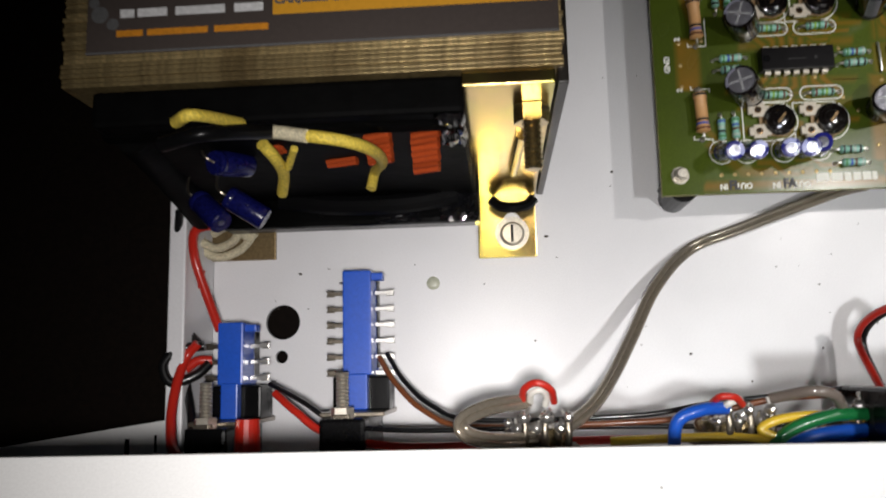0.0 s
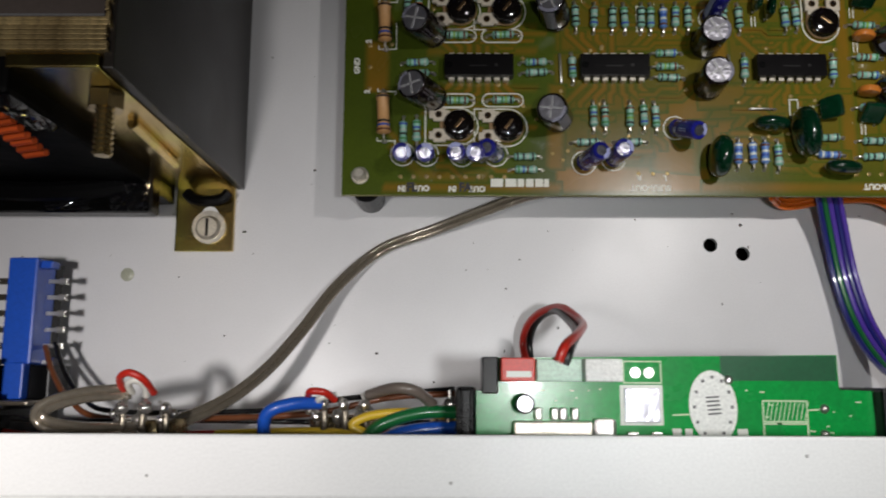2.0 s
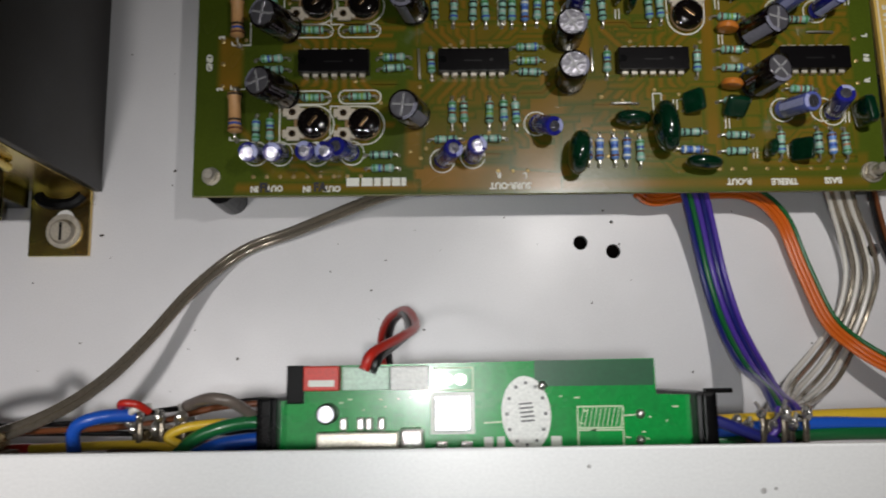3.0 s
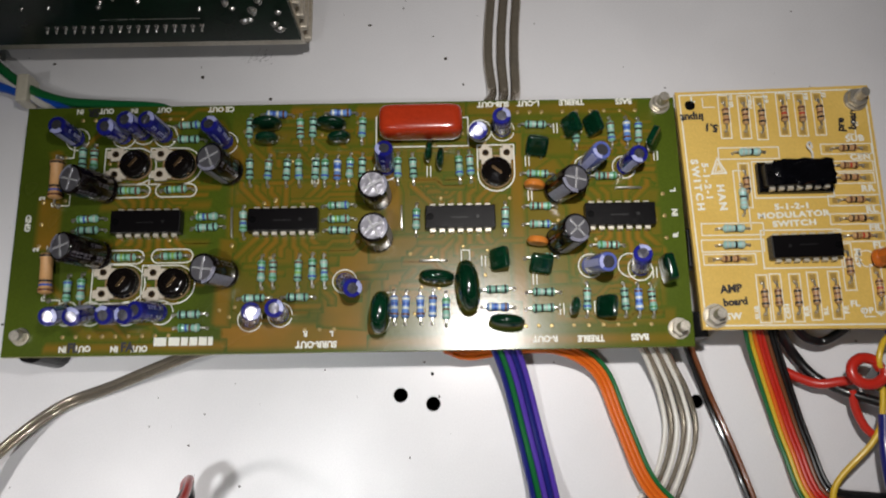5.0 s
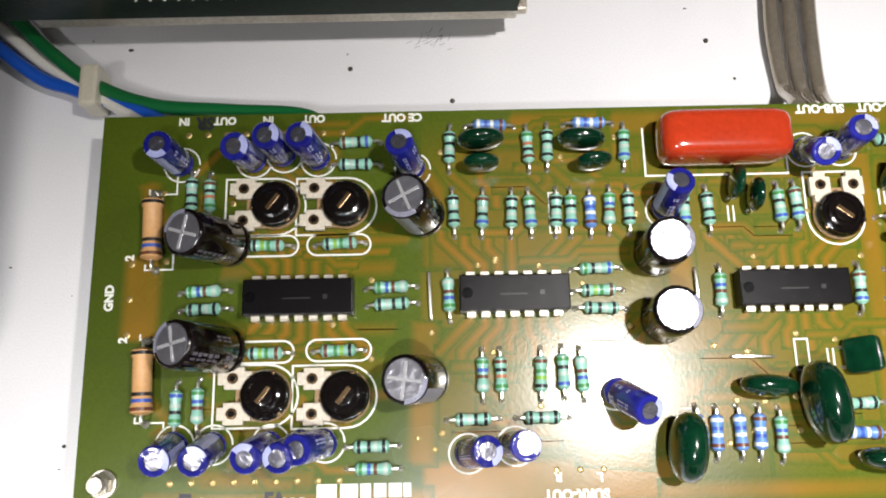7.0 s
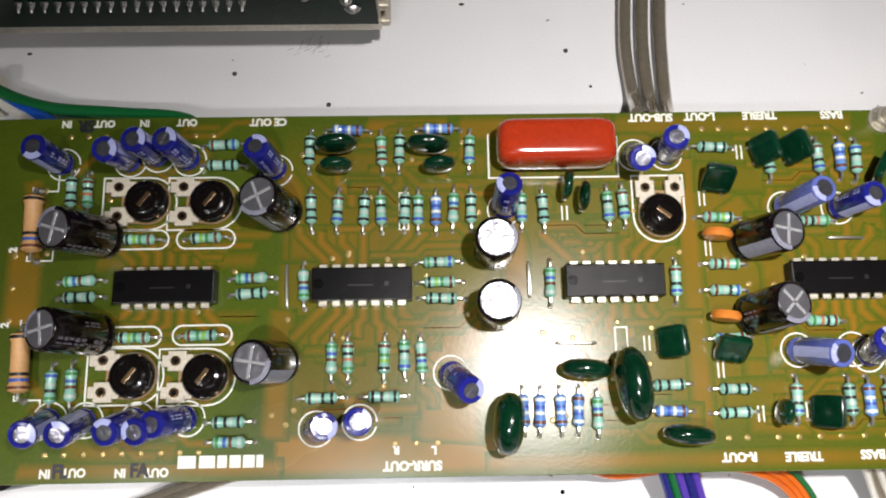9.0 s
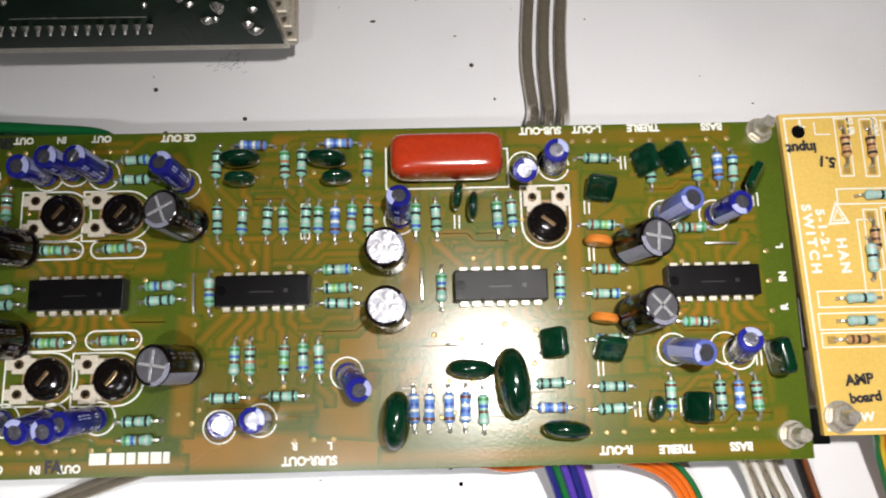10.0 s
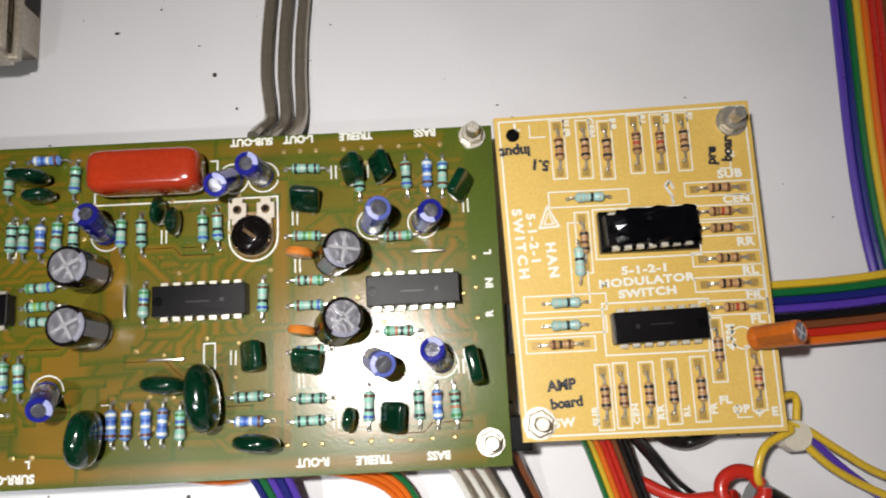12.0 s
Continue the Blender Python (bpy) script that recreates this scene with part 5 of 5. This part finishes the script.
part("socket", box(39.8, -50.6, MZ, 46.4, -46.0, MZ + 4.0, 0.3), M_REDPLUG, mod, "red two-pin socket")
part("socket_gap", box(40.8, -49.8, MZ + 4.0, 45.6, -48.6, MZ + 4.05), M_BAND["white"], mod)
part("socket", box(46.8, -50.6, MZ, 55.8, -46.2, MZ + 2.2, 0.3), material("pale_green_plastic", (0.50, 0.68, 0.55), 0.4), mod, "pale green socket")
part("socket", box(56.0, -50.6, MZ, 63.2, -46.2, MZ + 4.5, 0.3), M_WHITEPLUG, mod, "white plastic socket")
part("tall_capacitor", lathe([(1.9, 0), (1.9, 5), (1.7, 5.3)], 16, None, Matrix.Translation((44.2, -54.8, MZ))), M_BLACK, mod)
part("capacitor_top", lathe([(1.7, 5.3), (1.5, 5.45)], 16, None, Matrix.Translation((44.2, -54.8, MZ))), M_ALU, mod)
for x in (47.1, 50.3, 51.9, 54.2):
    part("socket_tab", box(x - 0.7, -58.0, MZ, x + 0.7, -55.6, MZ + 2.4, 0.4), M_SOLDER, mod)
part("card_socket", box(42.2, -69, MZ, 57.4, -58.2, MZ + 3.4, 0.4), M_STEEL, mod, "stamped metal card socket")
part("socket_ear", box(57.6, -63, MZ, 62.2, -57.6, MZ + 2.4, 0.8), M_SOLDER, mod)
part("shield", box(64.2, -58.4, MZ, 71.0, -51.8, MZ + 1.2, 0.2), M_ALU, mod, "square metal-topped chip")
part("chip_outline", box(63.4, -59.0, MZ, 71.8, -51.2, MZ + 0.06), M_BAND["white"], mod)
for x in (65.5, 70.2):
    part("small_part", box(x - 1.1, -62.4, MZ, x + 1.1, -60.2, MZ + 1.4, 0.3), M_SOLDER, mod)
oval = lathe([(1, 0), (1, 0.12)], 36, None, Matrix.Translation((81.6, -55.4, MZ + 0.02)) @ Matrix.Rotation(0.06, 4, "Z") @ Matrix.Diagonal((4.7, 7.1, 1, 1)))
part("sticker", oval, M_WHITEPLUG, mod, "white oval sticker")
marks = bmesh.new()
for k in range(12):
    a = radians(30 * k)
    x, y = 81.6 + 3.7 * math.cos(a), -55.4 + 5.8 * math.sin(a)
    strip(marks, [(x - 0.3, y), (x + 0.3, y)], 0.6, MZ + 0.2)
for k in range(5):
    strip(marks, [(80.2 + 0.1 * k, -53.6 - 0.8 * k), (82.8 + 0.1 * k, -53.4 - 0.8 * k)], 0.35, MZ + 0.2)
part("sticker_print", marks, CARDINK["grey"], mod)
mink = bmesh.new()
strip(mink, rect(91.4, -58.2, 100.0, -54.2), 0.3, MZ + 0.05, True)
for k in range(10):
    strip(mink, [(91.8 + 0.85 * k, -58.0), (92.6 + 0.85 * k, -54.4)], 0.18, MZ + 0.06)
strip(mink, rect(91.4, -62.6, 100.0, -58.6), 0.3, MZ + 0.05, True)
strip(mink, [(100.0, -56.0), (103.0, -55.8)], 0.3, MZ + 0.05)
strip(mink, [(73.6, -57.0), (78.0, -56.8)], 0.3, MZ + 0.05)
strip(mink, rect(64.2, -50.8, 71.6, -46.6), 0.25, MZ + 0.05, True)
random.seed(8)
for k in range(46):
    x, y = random.uniform(41, 112), random.uniform(-62, -52)
    if not (63 < x < 87):
        strip(mink, [(x, y), (x + random.uniform(0.3, 1.2), y + random.uniform(-0.2, 0.2))], 0.3, MZ + 0.05)
part("silkscreen", mink, material("pale_print", (0.55, 0.68, 0.45), 0.5), mod)
bars([(73.5, 75.2), (76.0, 77.4), (86.2, 88.2)], -60.6, MZ + 0.05, 2.0, mod, M_BAND["white"])
for x in (66.6, 69.2):
    part("pad_ring", lathe([(1.1, MZ), (1.1, MZ + 0.1)], 14, None, Matrix.Translation((x, -48.8, 0))), M_SOLDER, mod)
for x, y in ((103.4, -55.7), (103.2, -60.6), (84.8, -50.2)):
    part("solder", lathe([(1.0, 0), (0.8, 0.5), (0.3, 0.8)], 10, None, Matrix.Translation((x, y, MZ))), M_SOLDER, mod, "", True)
for x in (31.0, 113.2):
    part("side_bracket", box(x, -69.5, 46, x + 4.0, -51.6, MZ + 3.5, 0.8), M_BLACK, mod, "black plastic side bracket")
    part("bracket_rib", box(x + 1.0, -69.4, MZ + 3.5, x + 3.0, -52.0, MZ + 4.4, 0.4), M_BLACK, mod)
part("side_bracket_foot", box(115, -51.9, MZ + 1.5, 120.5, -51.0, MZ + 2.4, 0.2), M_BLACK, mod)
part("fascia", box(30.0, -69.6, 42, 118, -68.6, MZ + 6, 0.4), M_BLACK, mod)

# ---- the power amplifier on its heat sink ----
amp = thing("heat_sink_amplifier", 32, 100, 0, "dark green amplifier circuit board upright on a cast heat sink", "amplifier")
for x in (-8, 70):
    part("foot", box(x, 101, 0, x + 8, 112, 12.5, 0.4), M_SINK, amp)
part("sink_base", box(-17, 93.9, 12.6, 79.2, 100.5, 84, 0.4), M_SINK, amp, "stained cast aluminium heat sink base")
fin = to_mesh("fin", box(-17, 100.4, -0.9, 79.6, 118, 0.9, 0.4, box(78.6, 94.4, -1.9, 81.2, 118, 0.3, 0.5)), M_SINK)
for k in range(11):
    placed("fin", fin, amp, at(0, 0, 15.2 + 6.6 * k))
part("board", box(-30, 92.1, 18.8, 78.9, 93.7, 80, 0.1), M_DARKPCB, amp)
pin = to_mesh("header_pin", lathe([(0.8, 0), (0.6, 0.7), (0.28, 1.3), (0.25, 2.0)], 9, None, Matrix.Rotation(math.pi / 2, 4, "X")), M_SOLDER, True)
for k in range(18):
    placed("header_pin", pin, amp, at(8.4 + 2.59 * k, 92.1, 28.8) @ Matrix.Rotation(0.35, 4, "X"))
joint = to_mesh("solder_joint", lathe([(0.8, 0), (0.6, 0.5), (0.25, 0.9)], 10, None, Matrix.Rotation(math.pi / 2, 4, "X")), M_SOLDER, True)
random.seed(17)
for k in range(60):
    placed("solder_joint", joint, amp, at(random.uniform(-26, 76), 92.1, random.uniform(30, 78)) @ Matrix.Diagonal((random.uniform(0.5, 1.4), 1, random.uniform(0.5, 1.0), 1)))
for x, z, w, h in ((74.0, 25.5, 2.2, 1.3), (73, 28.5, 1.6, 1.2), (65, 30.5, 1.8, 1.2), (71, 42, 1.5, 3.2), (72.5, 52, 1.4, 3.4), (69, 58, 1.6, 2.6), (66.5, 64.6, 2.2, 2.0), (68.4, 36, 1.8, 2.0), (58, 50, 1.3, 2.2), (62, 40, 1.4, 1.8)):
    placed("solder_joint", joint, amp, at(x, 92.1, z) @ Matrix.Diagonal((w, 1.2, h, 1)))
part("flux_stain", lathe([(4.2, 0.0), (3.6, 0.06), (1.5, 0.10)], 16, None, Matrix.Translation((67.5, 92.08, 53)) @ Matrix.Rotation(math.pi / 2, 4, "X") @ Matrix.Diagonal((0.8, 2.2, 1, 1))), material("flux_residue", (0.03, 0.075, 0.06), 0.35, 0, 0.4, 250, 0.3), amp, "pale dried flux stain")
part("track", box(25, 92.0, 32.0, 53, 92.12, 32.4), M_SOLDER, amp)
part("yellow_wire", tube([(38, 86, 82), (41.5, 86.5, 72.5), (46.8, 87, 69.8), (53, 87, 72), (57, 87, 82)], 1.6, 8, 8), WIRE["yellow"], amp, "", True)
part("blue_wire", tube([(51, 86, 82), (56.7, 87, 71), (60.2, 87.5, 68.5), (65, 90, 65.7), (66.4, 91.6, 65)], 1.4, 8, 8), WIRE["blue"], amp, "", True)

# ---- wires and cables ----
def cable(name, label, runs, category="cable", group=""):
    """runs: (colour, radius, points); each core is a part."""
    p0 = runs[0][2][0]
    ob = thing(name, p0[0], p0[1], 0, label, category, group)
    for colour, r, pts in runs:
        part("core", tube(pts, r, 10, 10), WIRE[colour] if colour in WIRE else M_CLEAR, ob, "", True)
    return ob


def ribbon(name, label, colours, pts, r=0.65, category="ribbon cable"):
    ob = thing(name, pts[0][0], pts[0][1], 0, label, category)
    n = len(colours)
    for k, c in enumerate(colours):
        part("strand", tube(pts, r, 8, 10, None, 1.0, (k - (n - 1) / 2) * r * 1.9), WIRE[c], ob, "", True)
    return ob


SPEAKER = [(56.3, 1.8, 14.0), (47.9, 0.2, 11.0), (25.2, -7.3, 4.0), (10.1, -12.9, 3.0), (-1.5, -24.1, 9.0), (-10.5, -38.4, 18.0), (-17.4, -48.5, 27.0), (-24.6, -55.9, 38.0), (-33.7, -60.4, 48.0), (-44.6, -61.3, 60.0), (-52.7, -59.7, 66.0), (-54.2, -56.6, 66.0), (-48.4, -54.0, 62.0), (-40.0, -53.1, 56.0)]
sp = thing("speaker_cable", 40, -10, 0, "clear twin speaker cable lying in a bend on the floor", "cable")
for s in (-0.8, 0.8):
    part("core", tube(SPEAKER, 0.95, 10, 12, None, 1.0, s), M_CLEAR, sp, "", True)
BACK = [(137.6, 73.0, 12.0), (139.6, 81.2, 3.0), (139.2, 93.0, 2.5), (139.6, 103.0, 2.5), (140.6, 114.0, 2.5)]
BACK += [(142.0, 132.0, 2.5), (141.0, 178.0, 2.5)]
bc = thing("screened_cable", BACK[2][0], BACK[2][1], 0, "three grey-clear screened leads running back over the floor", "cable")
for s in (-3.8, -0.1, 3.6):
    part("core", tube([(x + (s * 0.12 if y > 85 else 0), y, z + abs(s) * 0.1) for x, y, z in BACK], 1.5, 10, 10, None, 1.0, s), M_CLEAR, bc, "", True)
part("cable_tie", box(BACK[4][0] - 5.6, BACK[4][1] + 6, 0.2, BACK[4][0] + 6.4, BACK[4][1] + 8.5, 4.8, 0.4), M_NYLON, bc, "pale nylon cable tie")

ribbon("ribbon_cable", "violet, green and blue ribbon lead from under the board", ("violet", "navy", "violet", "green", "navy"), [(135.8, 2.6, 14.0), (139.4, -7.0, 9.0), (143.0, -22.0, 6.0), (145.6, -36.0, 9.0), (146.2, -48.0, 22.0), (143.6, -54.5, 42.0), (142.5, -58.7, 50.0)], 0.82)
ribbon("ribbon_cable", "orange and green ribbon lead curving over the floor", ("green", "orange", "orange", "orange"), [(120.3, 1.8, 14.0), (126.7, 0.5, 8.0), (137.7, 1.7, 10.0), (151.8, 1.2, 11.0), (163.5, -5.0, 5.0), (169.1, -19.2, 4.0), (173.9, -33.7, 6.0), (178.5, -40.9, 10.0), (186, -47, 14), (196, -52, 20), (214, -54, 26)], 0.66)
sl = thing("screened_lead", 183, -12, 0, "bundle of bare clear screened leads below the board", "cable")
for k, dx in enumerate((-3.6, -2.2, -0.8, 0.7, 2.1, 3.5)):
    part("core", tube([(176.5 + dx, 2, 13), (180.5 + dx, -4, 8), (184 + dx * 1.1, -12, 5 + k % 2), (185.4 + dx * 1.2, -22, 4 + k % 2), (182 + dx * 1.2, -34, 3), (174 + dx, -46 - dx, 3.5), (160 + dx, -54 - dx * 0.6, 16), (146, -57, 40)], 0.68, 8, 10), M_CLEAR if k % 2 else WIRE["white"], sl, "", True)
BP = [(187.1, 2.8, 10.0), (193.9, -11.7, 3.0), (198.9, -25.8, 3.0), (202.7, -38.7, 4.0), (202.7, -50.7, 5.0), (200, -56, 14)]
ribbon("twin_lead", "thin black and brown twin lead on the floor", ("brown", "black"), [BP[0], BP[1], BP[2], BP[3], (204, -49, 8), (201, -58, 20)], 0.8, category="cable")
RB = [(205.8, 6.5, 15.0), (208.6, 0.9, 10.0), (213.5, -12.9, 5.0), (217.3, -26.8, 4.0), (217.3, -38.7, 5.0), (228, -45, 9), (250, -46, 12)]
ribbon("ribbon_cable", "rainbow ribbon cable from under the yellow board", ("black", "black", "brown", "red", "red", "orange", "yellow", "green"), [RB[0], RB[1], RB[2], RB[3], (222, -41, 6), (236, -44, 9), (256, -46, 12)], 0.62)
ribbon("ribbon_cable", "wide rainbow ribbon cable running along the chassis side", ("brown", "red", "red", "orange", "yellow", "green", "navy", "violet"), [(282, 150, 4), (280, 104, 4), (278.5, 62, 4), (279.5, 36, 5), (284, 8, 6), (287, -30, 8)], 0.95)
ribbon("ribbon_cable", "violet, blue, green and yellow ribbon lead into the yellow board", ("yellow", "green", "navy", "violet"), [(226, 31.6, 12), (244, 32.2, 8), (262, 32.6, 8), (276, 33.6, 10), (300, 36, 10)], 0.95)
ribbon("ribbon_cable", "red, orange, brown and black ribbon lead into the yellow board", ("black", "brown", "red", "orange"), [(226, 23.4, 12), (246, 24.6, 8), (262, 25.2, 8), (276, 26.0, 10), (300, 28, 10)], 0.95)
gl = cable("mains_lead_bundle", "green, white and blue wires tied together behind the board", [
    ("green", 1.5, [(-60, 135, 20), (-25.1, 99.1, 8.0), (-16.6, 90.8, 7.0), (-6.6, 83.4, 7.0), (5.7, 78.6, 8.0), (21.1, 76.3, 10.0), (37.5, 73.5, 13.0), (42, 68, 14)]),
    ("white", 1.3, [(-60, 127, 18), (-25.7, 95.0, 6.0), (-13.6, 86.2, 5.0), (0.1, 76.9, 8.0), (8, 70, 14)]),
    ("blue", 1.5, [(-60, 120, 18), (-25.2, 90.2, 6.0), (-12.2, 83.7, 5.0), (6.2, 75.4, 9.0), (14, 68, 14)])])
tx, ty, _ = (-7.8, 83.0, 8.0)
part("cable_tie", box(tx - 2.0, ty - 4.4, 2.5, tx + 1.8, ty + 4.6, 9.6, 0.8), M_NYLON, gl, "pale nylon cable tie")

cable("yellow_leads", "bundle of yellow and violet leads tied beside the yellow board", [
    ("yellow", 0.85, [(240, 8, 14), (248.3, 10.8, 12.0), (248.6, 3.1, 11.0), (252.4, -2.3, 11.0), (259.3, -7.3, 10.0), (272, -14, 10)]),
    ("yellow", 0.85, [(242, 6, 13), (249.8, 3.7, 12.0), (257.3, -1.4, 11.0), (266.3, -6.8, 10.0), (282, -12, 10)]),
    ("violet", 0.85, [(243, 4, 11), (251.0, 1.8, 10.0), (258.9, -5.7, 9.0), (276, -20, 9)]),
    ("yellow", 0.85, [(238, 5, 13), (246.0, 4.1, 14.0), (239.5, 0.9, 16.0), (237.1, -4.6, 16.0), (238.4, -9.8, 14.0), (236, -24, 12), (224, -38, 9), (222, -52, 14)])])
tx, ty, _ = (247.6, 2.5, 14.0)
part("cable_tie", lathe([(3.4, 0), (3.6, 2), (3.2, 4.5)], 10, None, Matrix.Translation((tx, ty, 8.5))), M_NYLON, thing("cable_tie", tx, ty, 8.5, "pale nylon tie round the yellow leads", "cable tie"))
cable("red_lead", "loose red insulated leads with taped black joint", [
    ("red", 1.4, [(213.8, -4.9, 4.0), (223.3, -9.7, 6.0), (229.6, -9.6, 9.0), (233.5, -9.0, 12.5)]),
    ("red", 1.5, [(233.8 + 4.3 * math.cos(a), -7.4 + 3.6 * math.sin(a), 14.5 + 0.35 * a) for a in (0.2, 1.0, 1.8, 2.6, 3.4, 4.2, 5.0, 5.8, 6.4)]),
    ("red", 1.2, [(231.8, -11.9, 10.0), (232.6, -17.3, 9.0), (235.6, -23.4, 9.0), (242, -26, 10)])])
cable("black_lead", "loose black insulated lead looping under the yellow board", [
    ("black", 1.4, [(212.7, 5.3, 12.0), (218.4, -0.3, 5.0), (224.0, -7.6, 5.0), (230.9, -12.6, 9.0), (239.4, -16.0, 12.0)]),
    ("black", 1.3, [(217.4, 5.2, 12.0), (222.3, 2.5, 8.0), (227.1, 1.9, 7.0), (231.8, 5.0, 12.0)]),
    ("black", 3.2, [(236.5, -8.6, 12), (241, -11, 12), (247, -15, 12), (255, -18, 12)])])
cable("navy_lead_bundle", "thick bundle of dark blue leads on the floor", [("navy", 1.6, [(238 + 2.4 * k, -19, 15 - abs(k - 2)), (236.5 + 2.6 * k, -30, 16 - abs(k - 2)), (238 + 2.8 * k, -46, 14), (242 + 2.6 * k, -58, 16)]) for k in range(5)])

# leads along the front panel
cable("front_lead", "red, black and brown leads strung along the front panel", [
    ("red", 1.05, [(-106, -51, 24), (-99, -56, 28), (-90, -61.5, 30), (-70, -64.5, 34), (-30, -63.5, 38), (20, -63, 40), (60, -64, 40), (118, -64, 40)]),
    ("black", 0.65, [(-108, -48.5, 22), (-98, -53, 28), (-88, -58.5, 30), (-70, -60.6, 34), (-30, -60.2, 38), (10, -60.5, 40), (40, -60, 40)]),
    ("brown", 0.75, [(-79, -42, 17), (-74, -49, 22), (-66, -56, 28), (-54, -60, 34), (-20, -59.4, 40), (0, -58, 42), (16, -54.5, 44), (34, -53.5, 44)]),
    ("black", 0.65, [(-77, -41, 16), (-72, -48.4, 20), (-64, -55, 26), (-52, -58.4, 33), (-14, -57.8, 38), (4, -55.0, 42), (34, -52.2, 44)])])
cable("colour_leads", "yellow, green and blue leads beside the player module", [
    ("yellow", 1.0, [(-22, -62.5, 52), (0, -61.6, 56), (12, -62.2, 58), (9, -60, 58), (14, -57.8, 58), (24, -57.4, 57), (36, -59, 55)]),
    ("green", 1.4, [(11, -63.4, 58), (16, -59.6, 59), (25, -57.2, 59), (36, -57.6, 57)]),
    ("blue", 1.5, [(12, -65, 57), (20, -61.6, 58), (30, -60.6, 57), (38, -61.4, 56)]),
    ("blue", 1.5, [(13, -67, 57), (24, -63.4, 57), (38, -63.6, 56)]),
    ("blue", 1.4, [(2, -55.4, 58), (-4, -55.6, 61), (-9, -58, 61), (-9.5, -65, 58), (-9, -69, 54)])])
cable("strung_leads", "yellow, blue and green leads strung beside the module", [
    ("yellow", 1.4, [(114, -59.5, 50), (124, -58.8, 50), (140, -58.2, 50), (165, -57.6, 50), (200, -58, 46)]),
    ("blue", 1.5, [(116, -61.0, 51), (128, -60.6, 52), (145, -59.4, 52), (170, -60, 50), (200, -61, 46)]),
    ("green", 1.4, [(116, -63.5, 51), (135, -62.2, 52), (160, -61.6, 52), (200, -63.5, 46)]),
    ("navy", 1.3, [(112, -56.5, 54), (122, -57.8, 56), (132, -61.5, 56), (142, -65, 54)]),
    ("violet", 0.9, [(139, -56, 52), (137.5, -60, 54), (134, -63.4, 54)])])
cable("red_white_lead", "short red and white lead looped at the control", [
    ("red", 0.8, [(-41.3, -53.5, 56.0), (-40.9, -50.4, 60.0), (-38.2, -49.1, 62.0), (-35.3, -50.6, 61.0), (-34.4, -53.4, 57.0)]),
    ("white", 0.75, [(-39.6, -53.5, 56.0), (-39.4, -51.5, 59.0), (-37.5, -50.7, 60.0), (-36.1, -52.1, 58.0), (-36.4, -54.1, 56.0)])])
cable("red_white_lead", "short red and pale lead looped at the control", [
    ("red", 0.8, [(-0.7, -54.2, 58.0), (0.3, -52.9, 61.0), (3.3, -53.1, 61.0), (5.3, -54.7, 59.0)]),
    ("white", 0.75, [(1.1, -55.9, 57.0), (2.3, -54.3, 60.0), (5.3, -53.7, 58.0)])])
cable("grey_lead", "grey screened lead arching between control and module", [("grey", 1.2, [(12.1, -53.7, 56.0), (18.4, -52.1, 62.0), (23.0, -52.9, 62.0), (26.3, -55.7, 58.0)])])
LOOP = [(51.0, -46.8, 76), (52.6, -43.6, 75), (57.4, -40.2, 63), (60.2, -37, 48), (57.4, -32.2, 32), (52.2, -34, 20), (50, -40, 13), (51.5, -50, 17), (52, -58, 24)]
cable("battery_lead", "red and black twin lead looping out of the module", [("red", 1.0, LOOP), ("black", 1.0, [(x + (55.6 - x) * 0.34, y - 0.8, z - 1.5) for x, y, z in LOOP])])
cable("mains_switch_lead", "red and black mains leads beside the side wall", [
    ("red", 1.35, [(-122.2, -4.5, 24.0), (-128.8, -6.2, 24.0), (-130.4, -13.1, 20.0), (-127.4, -23.7, 18.0), (-123.5, -33.6, 18.0)]),
    ("red", 1.35, [(-131.5, -15.4, 12.0), (-134.4, -24.0, 12.0), (-135.2, -32.6, 14.0), (-135.9, -41.0, 16.0), (-133.7, -44.2, 18.0), (-129.7, -41.8, 18.0), (-125.9, -41.7, 17.0)]),
    ("red", 1.35, [(-128.9, -37.0, 20.0), (-132.3, -41.0, 20.0), (-133.2, -49.0, 24.0), (-131.8, -58.0, 30.0), (-125.8, -65.2, 40.0), (-112, -68, 46)]),
    ("black", 1.2, [(-133.4, -0.3, 24.0), (-136.4, -11.1, 18.0), (-137.6, -22.5, 14.0), (-134.3, -32.6, 14.0), (-130.4, -36.8, 16.0)]),
    ("black", 1.4, [(-127.9, -37.7, 18.0), (-134.2, -38.6, 20.0), (-137.6, -42.7, 22.0), (-135.3, -47.5, 22.0), (-129.5, -45.8, 20.0), (-126.3, -42.6, 18.0)]),
    ("black", 1.2, [(-133.5, -47.5, 16.0), (-129.8, -55.3, 22.0), (-125.5, -62.4, 30.0), (-118, -68, 40)])])
part("fuse_sleeve", lathe([(3.2, 0), (3.3, 4), (3.0, 12)], 16, None, Matrix.Translation((-110.2, -69, 34)) @ Matrix.Rotation(-math.pi / 2, 4, "X")), WIRE["red"], thing("indicator_lamp", -110, -64, 34, "red indicator lamp holder with steel coil behind panel", "lamp holder"))
